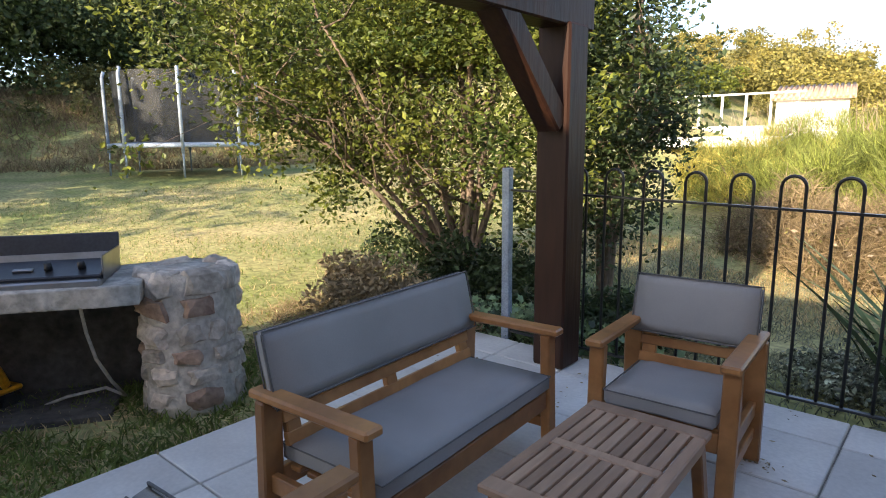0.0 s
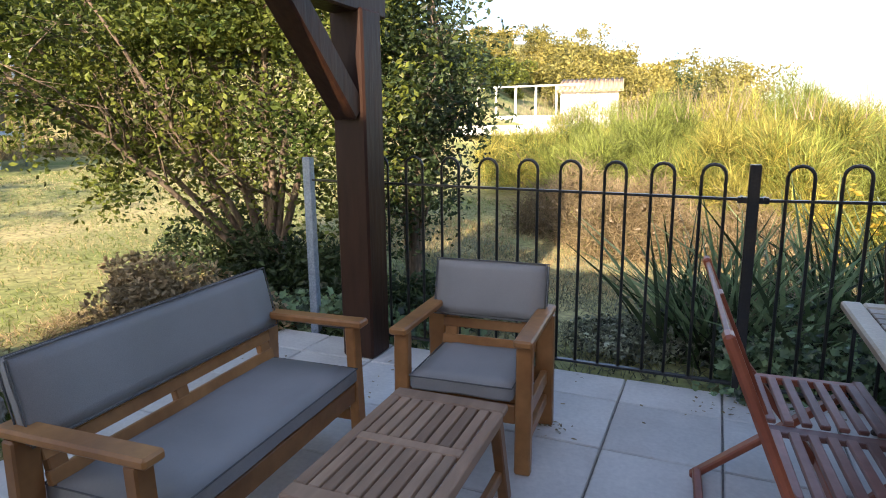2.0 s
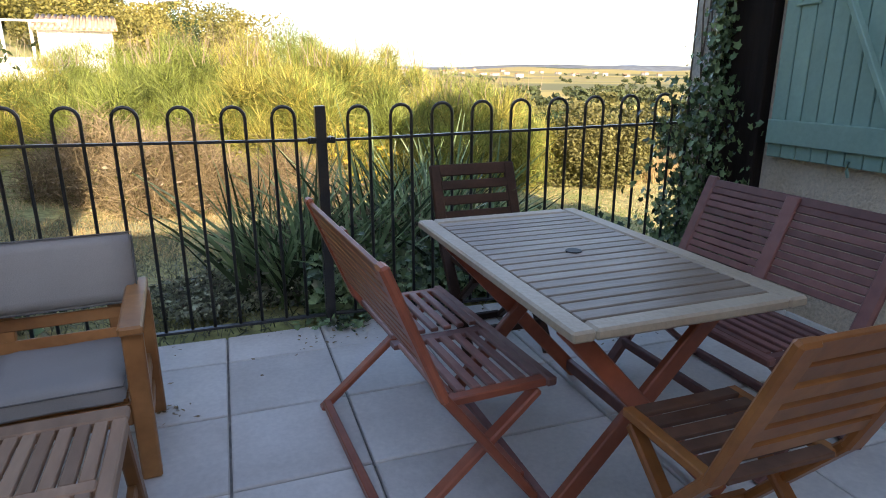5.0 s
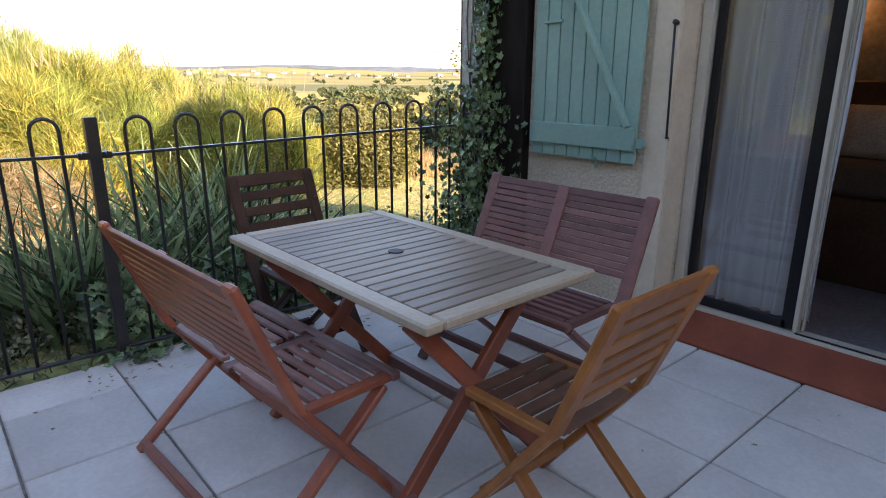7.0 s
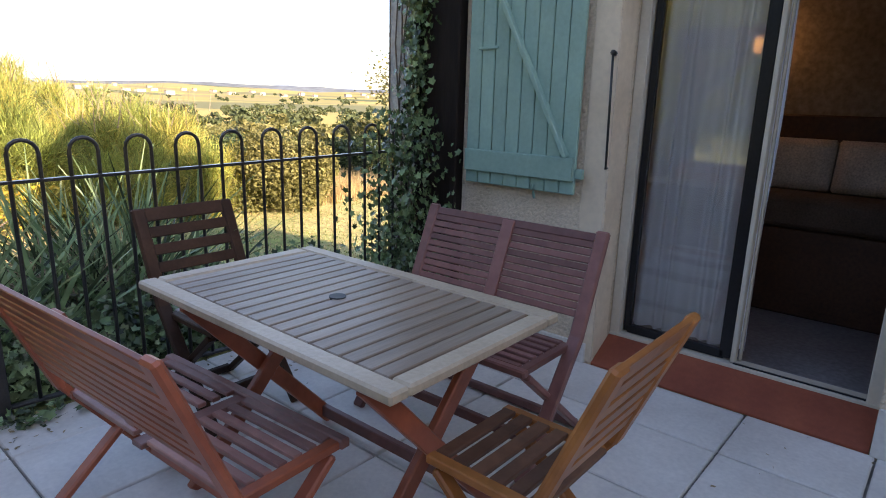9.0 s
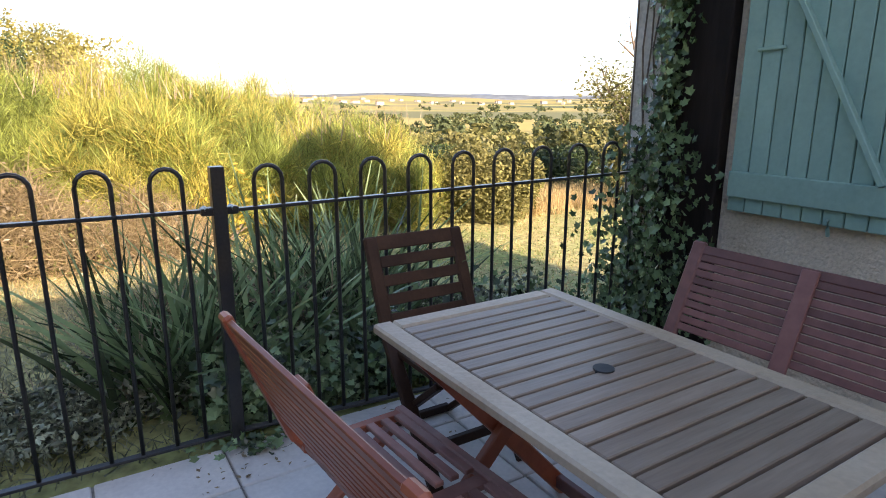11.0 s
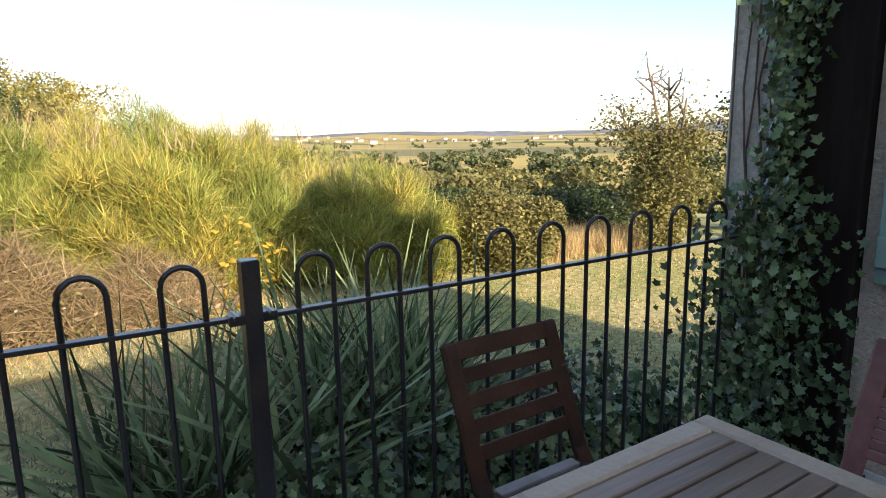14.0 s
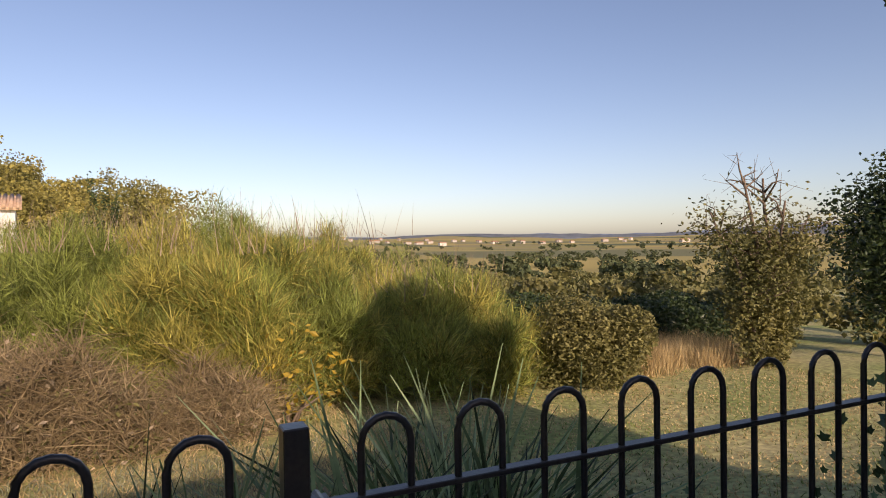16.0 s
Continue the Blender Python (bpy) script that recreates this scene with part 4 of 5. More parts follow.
    for k in range(n + 1):
        s = k / n
        y = y0 - 0.045 + s * (y1 - y0 + 0.045)
        col = []
        for j in range(9):
            z = 0.17 + j * 0.235
            amp = 0.020 + 0.010 * math.sin(s * 9)
            xx = 3.155 + amp * math.sin(s * 46 + 1.3 * math.sin(s * 17) + 0.12 * j) + 0.006 * math.sin(j * 1.7 + s * 20)
            col.append(bm.verts.new((xx, y + 0.006 * math.sin(j * 0.9 + s * 30), z)))
        cols.append(col)
    for k in range(n):
        for j in range(8):
            bm.faces.new((cols[k][j], cols[k + 1][j], cols[k + 1][j + 1], cols[k][j + 1]))
    c = thing("net_curtain", "sheer white net curtain hanging behind the glass", "curtain")
    part("cloth", bm, cur, c, "", True)
    part("curtain_rail", tube([(3.155, y0 - 0.15, 2.07), (3.155, y1 + 0.03, 2.07)], 0.012, 8), M_WHITE_AL, c)
    # smooth reveal round the opening
    bm = bmesh.new()
    box(bm, Vector((2.905, DOOR_Y1 + 0.07, 1.06)), (0.178, 0.145, 2.12), None, 0.01)
    tagged(part("door_reveal", bm, M_SMOOTH), "smooth cream painted door surround", "trim", "", "structure")
    # skirting tiles
    sk = tagged(new("baseboard"), "pale tile skirting at the foot of the wall", "baseboard", "", "structure")
    part("skirting_tile", one_box((2.812, -2.552, 0.105), (0.02, 0.15, 0.21), None, 0.003), M_TILE, sk)
    for k in range(4):
        part("skirting_tile", one_box((2.812, -2.637 - 0.2 - k * 0.41, 0.055), (0.02, 0.40, 0.11), None, 0.003), M_TILE, sk)
    for k in range(3):
        part("skirting_tile", one_box((2.812, -0.445 - k * 0.30 + 0.01, 0.055), (0.02, 0.29, 0.11), None, 0.003), M_TILE, sk)


build_house_details()


def shutter(y0, y1, z0, z1, flip, label):
    """Ledged and braced board shutter folded back on the wall."""
    t = thing("shutter", label, "shutter", None, "shutters")
    x = 2.775
    n = 8
    w = (y1 - y0) / n
    for k in range(n):
        part("board", one_box((x, y0 + (k + 0.5) * w, (z0 + z1) / 2), (0.022, w - 0.005, z1 - z0), None, 0.004), M_TURQ, t)
    for z in (z0 + 0.13, z1 - 0.2):
        part("ledge", one_box((x - 0.023, (y0 + y1) / 2, z), (0.024, y1 - y0 - 0.015, 0.12), None, 0.004), M_TURQ, t)
    a, b = (y1 - 0.16, y0 + 0.05) if not flip else (y0 + 0.10, y1 - 0.05)
    part("brace", bar((x - 0.023, a, z1 - 0.26), (x - 0.023, b, z0 + 0.19), 0.026, 0.045, (1, 0, 0), 0.004), M_TURQ, t)
    e = y0 if not flip else y1
    s = -1 if not flip else 1
    for z in (z0 + 0.13, z1 - 0.2):
        part("hinge", one_box((x + 0.0, e + s * 0.02, z - 0.02), (0.03, 0.04, 0.05), None, 0.004), M_TURQ, t)
    part("latch", bar((x - 0.018, y1 - 0.20 if not flip else y0 + 0.2, z0 + 0.74), (x - 0.018, y1 - 0.07 if not flip else y0 + 0.07, z0 + 0.735), 0.012, 0.016, (0, 0, 1), 0.003), M_TURQ, t)
    part("stay", tube([(x - 0.02, (y0 + y1) / 2 - 0.12, z0 + 0.03), (x - 0.035, (y0 + y1) / 2 - 0.13, z0 - 0.01), (x - 0.015, (y0 + y1) / 2 - 0.125, z0 - 0.04)], 0.008, 6), M_TURQ, t, "", True)
    return t


shutter(-1.062, -0.352, 0.905, 2.25, False, "turquoise painted board shutter folded back on the wall")
shutter(-3.22, -2.525, 0.875, 2.25, True, "turquoise painted board shutter beyond the door")


def build_rod():
    t = thing("shutter_bar", "thin black iron locking bar on the door surround", "bar")
    part("rod", tube([(2.79, -1.20, 1.60), (2.795, -1.212, 1.055)], 0.006, 8), M_IRON, t, "", True)
    part("knob", tube([(2.812, -1.20, 1.60), (2.785, -1.20, 1.605)], 0.013, 8), M_IRON, t, "", True)
    part("foot", tube([(2.812, -1.212, 1.055), (2.79, -1.212, 1.055)], 0.006, 8), M_IRON, t, "", True)


build_rod()


def build_room():
    cx, wide = (3.14 + BACK_X) / 2, BACK_X - 3.14
    bm = bmesh.new()
    box(bm, Vector((cx, -2.1, 0.07)), (wide, 4.1, 0.1))
    structure("floor_room", bm, M_ROOMFLOOR, "grey tiled bedroom floor", "floor")
    bm = bmesh.new()
    box(bm, Vector((cx, -2.1, 2.5)), (wide, 4.1, 0.1))
    structure("ceiling_room", bm, M_DARKROOM, "dim bedroom ceiling", "ceiling")
    bm = bmesh.new()
    box(bm, Vector((BACK_X + 0.03, -2.1, 1.25)), (0.06, 4.3, 2.5))
    box(bm, Vector((cx, -4.2, 1.25)), (wide - 0.01, 0.06, 2.5))
    structure("wall_room", bm, M_DARKROOM, "dim plastered bedroom wall", "wall")
    t = thing("daybed", "made daybed with brown headboard in the dim bedroom", "bed")
    part("headboard", one_box((BACK_X - 0.03, -2.02, 0.73), (0.05, 1.6, 1.20), None, 0.01), M_BROWN, t)
    part("mattress", cushion(Vector((4.29, -2.02, 0.76)), (0.44, 1.5, 0.2)), M_LINEN, t, "", True)
    part("base", one_box((4.30, -2.02, 0.39), (0.40, 1.46, 0.54), None, 0.01), M_BROWN, t)
    for y in (-1.735, -2.165):
        p = thing("pillow", "plump beige pillow leaning on the headboard", "pillow", None, "pillows")
        part("cushion", cushion(Vector((4.42, y, 1.02)), (0.12, 0.42, 0.32), Matrix.Rotation(radians(14), 4, "Y")), M_PILLOW, p, "", True)
    l = thing("wall_lamp", "small glowing wall lamp in the bedroom", "lamp")
    em = bpy.data.materials.new("lamp_glow")
    em.use_nodes = True
    b = em.node_tree.nodes["Principled BSDF"]
    b.inputs["Base Color"].default_value = (0.9, 0.6, 0.3, 1)
    b.inputs["Emission Color"].default_value = (1.0, 0.5, 0.16, 1)
    b.inputs["Emission Strength"].default_value = 6
    part("shade", tube([(4.48, -1.39, 1.71), (4.48, -1.39, 1.81)], 0.022, 12, False, 0.032), em, l, "glowing shade", True)
    part("bracket", one_box((4.525, -1.39, 1.73), (0.05, 0.03, 0.06), None, 0.004), M_BROWN, l)
    ld = bpy.data.lights.new("wall_lamp_light", "POINT")
    ld.energy, ld.color, ld.shadow_soft_size = 0.26, (1.0, 0.55, 0.22), 0.05
    lo = new("wall_lamp_light", ld)
    lo.location = (4.36, -1.39, 1.86)


build_room()


# ---- ivy on the wall end ----
def ivy_leaf_cloud(name, pts, nrm, size, seed, material, parent):
    rng = np.random.default_rng(seed)
    n = len(pts)
    nn = nrm + rng.normal(size=(n, 3)) * 0.45
    nn /= np.linalg.norm(nn, axis=1)[:, None]
    down = np.array([0, 0, -1.0]) + rng.normal(size=(n, 3)) * 0.5
    down -= (down * nn).sum(1)[:, None] * nn
    down /= np.linalg.norm(down, axis=1)[:, None]
    side = np.cross(nn, down)
    s = size * rng.uniform(0.55, 1.3, n)[:, None]
    shape = [(-0.15, 0.0, 0), (-0.35, 0.42, 0.05), (0.1, 0.32, 0.0), (0.2, 0.55, 0.06), (0.65, 0.0, -0.08), (0.2, -0.55, 0.06), (0.1, -0.32, 0.0), (-0.35, -0.42, 0.05)]
    v = np.stack([pts + s * (a * down + b * side + c * nn) for a, b, c in shape], 1).reshape(-1, 3)
    k = np.arange(n) * 8
    f = [np.stack([k, k + i, k + i + 1], 1) for i in range(1, 7)] + [np.stack([k, k + 7, k + 1], 1)]
    return tagged(cloud(name, v, np.concatenate(f[:6]), material, parent), kind="stuff")


def build_ivy():
    rng = np.random.default_rng(77)
    t = thing("ivy", "dark green ivy climbing the grey wall end", "climber")
    P, N = [], []
    while len(P) < 3900:
        z = rng.uniform(-0.1, 2.7)
        wide = 0.17 + 0.10 * math.sin(z * 2.6 + 0.6) + (0.06 if z < 1.25 else 0.0)
        y = 0.01 + rng.normal() * wide * 0.62
        if y > 0.36 or y < -0.36:
            if z > 1.3 or rng.random() < 0.5:
                continue
        depth = abs(rng.normal()) * (0.07 + 0.10 * (z < 1.3))
        P.append((2.79 - depth, y, z))
        N.append((-1.0, 0.15, 0.15))
    while len(P) < 4400:
        z = rng.uniform(0.0, 1.0)
        P.append((2.70 + rng.normal() * 0.06, 0.23 + rng.normal() * 0.10, z * (0.35 + 0.65 * rng.random())))
        N.append((-0.5, -0.4, 0.5))
    ivy_leaf_cloud("foliage", np.array(P), np.array(N), 0.040, 78, M_IVY, t)
    for k in range(9):
        pts = []
        y = -0.08 + 0.05 * k
        for j in range(10):
            y += rng.normal() * 0.025
            pts.append((2.785, min(max(y, -0.25), 0.30), -0.05 + j * 0.29))
        part("vine", tube(pts, 0.007, 5, False, 0.004), M_BARK, t, "", True)
    # ivy and weeds creeping at the fence foot
    g = thing("ground_ivy", "ivy creeping along the foot of the fence", "plants")
    n = 5200
    x = rng.uniform(0.45, 2.75, n)
    y = 0.42 + np.abs(rng.normal(size=n)) * 0.42
    z = np.array([ground_z(a, b) for a, b in zip(x, y)]) + np.abs(rng.normal(size=n)) * 0.13 + 0.05
    ivy_leaf_cloud("foliage", np.stack([x, y, z], 1), np.tile(np.array([[-0.1, -0.5, 0.8]]), (n, 1)), 0.052, 79, M_IVY, g)
    n = 60
    x = 0.62 + rng.normal(size=n) * 0.13
    y = 0.24 + rng.normal(size=n) * 0.05
    ivy_leaf_cloud("foliage", np.stack([x, y, 0.015 + rng.random(n) * 0.05], 1), np.tile(np.array([[0, -0.2, 1.0]]), (n, 1)), 0.045, 80, M_IVY, g)
    n = 900
    x = -2.0 + rng.normal(size=n) * 0.35
    y = 0.55 + rng.normal(size=n) * 0.2
    ivy_leaf_cloud("foliage", np.stack([x, np.maximum(y, 0.36), rng.random(n) * 0.22 - 0.05], 1), np.tile(np.array([[0.2, -0.4, 0.8]]), (n, 1)), 0.06, 81, M_IVY, g)


build_ivy()


# ---- beds and lawns near the terrace ----
def ground_points(rng, n, x0, x1, y0, y1):
    x, y = rng.uniform(x0, x1, n), rng.uniform(y0, y1, n)
    z = np.array([ground_z(a, b) for a, b in zip(x, y)])
    return np.stack([x, y, z], 1)


def grass(name, n, area, height, width, material, seed, label, lean=0.45, droop=0.35):
    rng = np.random.default_rng(seed)
    p = ground_points(rng, n, *area)
    clump = np.array([noise.noise(Vector((q[0] * 1.7, q[1] * 1.7, seed))) for q in p])
    p = p[clump > -0.15 - 0.3 * rng.random(n)]
    if name == "bank_grass":
        p = p[-0.905 * p[:, 0] + 0.425 * p[:, 1] > 18.0]
    p = p[~((p[:, 0] > -2.33) & (p[:, 0] < 5.4) & (p[:, 1] < 0.42))]
    m = len(p)
    d = rng.normal(size=(m, 3)) * lean + np.array([0, 0, 1.0])
    d /= np.linalg.norm(d, axis=1)[:, None]
    v, f = blades(rng, p, d, height, width, droop, 2)
    return tagged(cloud(name, v, f, material), label, "grass", "", "stuff")


grass("lawn_grass", 34000, (-13, -2.3, -4.0, 9), 0.06, 0.009, M_GRASS, 61, "short green lawn grass")
grass("lawn_grass", 16000, (-13, -2.3, -3.0, 9), 0.07, 0.008, M_STRAW, 62, "short dry lawn grass")
grass("lawn_grass", 7000, (2.6, 9.0, 0.5, 7.5), 0.05, 0.010, M_GRASS, 63, "short lawn grass beside the house")
grass("lawn_grass", 22000, (2.6, 9.0, 0.5, 7.5), 0.03, 0.014, M_STRAW, 64, "short dry lawn grass beside the house")
grass("lawn_grass", 26000, (-4.0, 3.0, 0.45, 5.2), 0.10, 0.009, M_UNDER, 65, "grey-green rough grass below the fence")
grass("lawn_grass", 14000, (-4.5, 2.6, 3.4, 6.4), 0.10, 0.008, M_STRAW, 66, "pale straw grass below the brambles")
grass("tall_grass", 9000, (6.2, 9.8, 5.6, 8.6), 0.40, 0.010, M_STRAW, 67, "tall dry straw-coloured grass", 0.25, 0.15)
grass("bank_grass", 60000, (-26, -13, -3, 13), 0.40, 0.030, M_DRY, 71, "tall withered grass on the bank", 0.5, 0.3)
grass("weeds", 6000, (-3.6, -2.34, -3.2, 0.6), 0.07, 0.010, M_STRAW, 70, "pale dry weeds at the terrace edge", 0.9, 0.5)
grass("weeds", 11000, (-3.6, -2.34, -3.2, 0.6), 0.08, 0.014, M_GRASS, 68, "green weeds at the terrace edge")
grass("weeds", 9000, (-4.2, -2.2, -0.9, 1.4), 0.16, 0.007, M_DRY, 69, "dry brown undergrowth beneath the tree", 0.8, 0.5)


def iris(c, n, height, seed):
    """A clump of stiff sword-shaped leaves fanning from its root."""
    rng = np.random.default_rng(seed)
    x, y = c
    t = thing("iris_clump", "clump of stiff green sword-shaped leaves behind the fence", "plant", pose(x, y, ground_z(x, y)), "iris clumps")
    root = rng.normal(size=(n, 3)) * np.array([0.10, 0.08, 0.0])
    d = rng.normal(size=(n, 3)) * np.array([0.46, 0.42, 0.0]) + np.array([0, 0, 1.0])
    d /= np.linalg.norm(d, axis=1)[:, None]
    v, f = blades(rng, root, d, height, 0.044, 0.22, 4)
    tagged(cloud("blade", v, f, M_IRIS, t), kind="stuff")


rng0 = random.Random(4)
for k in range(17):
    iris((rng0.uniform(0.15, 1.7), rng0.uniform(0.95, 1.8)), 40, rng0.uniform(0.9, 1.25), 100 + k)
bush("undergrowth", (1.05, 1.2), (1.35, 0.65, 0.40), 9000, 0.022, M_SHADE, "grey-green leafy undergrowth between the irises", "plants", 45, 18)
bush("undergrowth", (2.1, 0.9), (0.7, 0.5, 0.42), 4600, 0.025, M_SHADE, "grey-green leafy undergrowth by the fence", "plants", 46, 12)
bush("undergrowth", (-0.15, 0.95), (0.6, 0.4, 0.22), 3200, 0.02, M_SHADE, "low grey-green weeds below the fence", "plants", 59, 12)
bush("undergrowth", (-1.2, 0.95), (0.9, 0.45, 0.38), 4200, 0.032, M_LEAF_D, "dark low undergrowth behind the fence", "plants", 47, 10)
thicket("dry_stems", (0.9, 1.45), (1.2, 0.6, 0.62), 1500, 58, "grey withered stems among the irises", M_TWIG)
bush("yellow_shrub", (1.75, 5.7), (0.9, 0.4, 0.95), 130, 0.05, M_LEAF_Y, "thin shrub with bright yellow autumn leaves", "bush", 48, 16)


# ---- stone barbecue ----
def build_barbecue():
    t = thing("stone_pillar", "rough rubble stone barbecue pillar", "pillar", pose(-2.90, -1.51, -0.08))
    rng = random.Random(9)
    H = 0.77
    g = bmesh.new()
    n, m = 20, 9
    rings = []
    for j in range(m + 1):
        z = H * j / m
        r = 0.266 - 0.02 * math.sin(j / m * 3) + 0.015 * (j == 0)
        rings.append([g.verts.new((r * math.cos(k * math.tau / n) * (1 + 0.05 * noise.noise(Vector((k, j, 2)))), r * math.sin(k * math.tau / n) * (1 + 0.05 * noise.noise(Vector((k, j, 7)))), z + 0.012 * noise.noise(Vector((k * .7, j, 1))))) for k in range(n)])
    for j in range(m):
        for k in range(n):
            g.faces.new((rings[j][k], rings[j][(k + 1) % n], rings[j + 1][(k + 1) % n], rings[j + 1][k]))
    g.faces.new(rings[0][::-1])
    g.faces.new(rings[-1])
    part("mortar_core", g, M_MORTAR, t, "", True)
    z = 0.02
    while z < H - 0.03:
        hgt = rng.uniform(0.10, 0.21)
        a = rng.uniform(0, 1)
        while a < math.tau + 0.2:
            wd = rng.uniform(0.12, 0.32)
            ang = a + wd / 0.26 / 2
            b = bmesh.new()
            bmesh.ops.create_icosphere(b, subdivisions=2, radius=1)
            s = rng.random() * 50
            for v in b.verts:
                q = v.co.copy()
                q = Vector((math.copysign(abs(q.x) ** 0.55, q.x), math.copysign(abs(q.y) ** 0.55, q.y), math.copysign(abs(q.z) ** 0.55, q.z)))
                k = 1 + 0.34 * noise.noise(v.co * 1.7 + Vector((s, 0, 0)))
                v.co = Vector((q.x * 0.065 * k, q.y * wd * 0.40 * k, q.z * hgt * 0.39 * k))
            mm = Matrix.Rotation(ang, 4, "Z") @ Matrix.Translation((0.207, 0, min(z + hgt / 2, H - 0.05))) @ Matrix.Rotation(rng.uniform(-0.2, 0.2), 4, "X")
            b2 = add(bmesh.new(), b, mm)
            part("stone", b2, M_STONE_RED if rng.random() < 0.09 else M_STONE, t)
            a += wd / 0.245
        z += hgt * 0.93
    s = thing("stone_slab", "rough concrete slab shelf on the stone pillar", "slab")
    # runs from the pillar along the terrace edge
    bm = bmesh.new()
    g = bmesh.new()
    bmesh.ops.create_cube(g, size=1)
    bmesh.ops.subdivide_edges(g, edges=g.edges[:], cuts=10, use_grid_fill=True)
    for v in g.verts:
        c = Vector((v.co.x * 0.62, v.co.y * 1.75, v.co.z * 0.10))
        v.co = c + 0.012 * noise.noise_vector(c * 9)
    add(bm, g, Matrix.Translation((-3.46, -2.42, 0.625)) @ Matrix.Rotation(radians(-32), 4, "Z"))
    part("slab", bm, M_MORTAR, s, "", True)
    # shade under the slab is in these dark colours; the floor is dark soil too
    w = thing("back_wall", "rubble wall under the slab, darkened for the shade there", "wall")
    part("wall", bar((-3.35, -1.54, 0.24), (-4.25, -3.04, 0.24), 0.14, 0.62, (0, 0, 1), 0.01), M_UNDERSLAB, w)
    part("floor_slab", one_box((-3.6, -2.44, -0.055), (0.55, 1.5, 0.05), Matrix.Rotation(radians(-32), 4, "Z"), 0.01), M_UNDERSLAB, w)
    part("end_wall", bar((-3.1, -3.04, 0.24), (-4.0, -3.39, 0.24), 0.2, 0.62, (0, 0, 1), 0.01), M_UNDERSLAB, w)
    q = thing("gas_griddle", "charcoal and steel gas griddle with open lid", "barbecue", pose(-3.25, -2.09, 0.65, 0, 0, -34))
    part("body", one_box((0.02, 0, 0.03), (0.44, 0.62, 0.05), None, 0.008), M_STEEL, q)
    part("control_panel", one_box((0.06, 0, 0.078), (0.28, 0.62, 0.028), Matrix.Rotation(radians(8), 4, "Y"), 0.006), M_LEATHER, q)
    part("front_edge", one_box((0.215, 0, 0.025), (0.02, 0.63, 0.05), None, 0.005), M_STEEL, q)
    part("lid", one_box((-0.215, 0, 0.145), (0.03, 0.62, 0.17), Matrix.Rotation(radians(-18), 4, "Y"), 0.008), M_LEATHER, q)
    part("lid_panel", one_box((-0.172, 0, 0.105), (0.012, 0.58, 0.05), Matrix.Rotation(radians(-18), 4, "Y"), 0.003), M_STEEL, q)
    for y in (-0.2, 0.05, 0.2):
        part("knob", tube([(0.09, y, 0.09), (0.10, y, 0.125)], 0.02, 10, False, 0.017), M_DARKP, q, "", True)
    part("badge", one_box((0.10, -0.06, 0.094), (0.03, 0.09, 0.012), Matrix.Rotation(radians(8), 4, "Y"), 0.003), M_STEEL, q)
    part("side_plate", one_box((0.0, 0.315, 0.10), (0.34, 0.008, 0.12), None, 0.003), M_STEEL, q)
    c = thing("gas_hose", "pale hose hanging under the slab", "hose")
    pts = [(-2.95, -1.92, 0.56), (-2.96, -1.90, 0.40), (-2.98, -1.86, 0.24), (-3.02, -1.78, 0.08), (-3.06, -1.70, -0.04), (-3.12, -1.78, 0.02), (-3.2, -1.95, 0.0), (-3.3, -2.1, -0.06)]
    pts = [(x - 0.10, y - 0.09, z) for x, y, z in pts]
    part("hose", tube(pts, 0.009, 8), M_CABLE, c, "", True)
    k = thing("toy_truck", "yellow and black toy under the slab", "toy", pose(-3.55, -2.37, -0.07, 0, 0, 20))
    part("body", one_box((0, 0, 0.10), (0.16, 0.26, 0.10), None, 0.02), M_DARKP, k)
    part("tipper", one_box((0.0, 0.07, 0.20), (0.17, 0.05, 0.14), Matrix.Rotation(radians(20), 4, "X"), 0.012), M_RUBBER, k)
    part("bumper", one_box((0.0, 0.05, 0.12), (0.18, 0.24, 0.03), None, 0.01), M_RUBBER, k)
    for sx in (-1, 1):
        for sy in (-1, 1):
            part("wheel", tube([(sx * 0.07, sy * 0.09, 0.05), (sx * 0.10, sy * 0.09, 0.05)], 0.05, 14), M_DARKP, k)


build_barbecue()


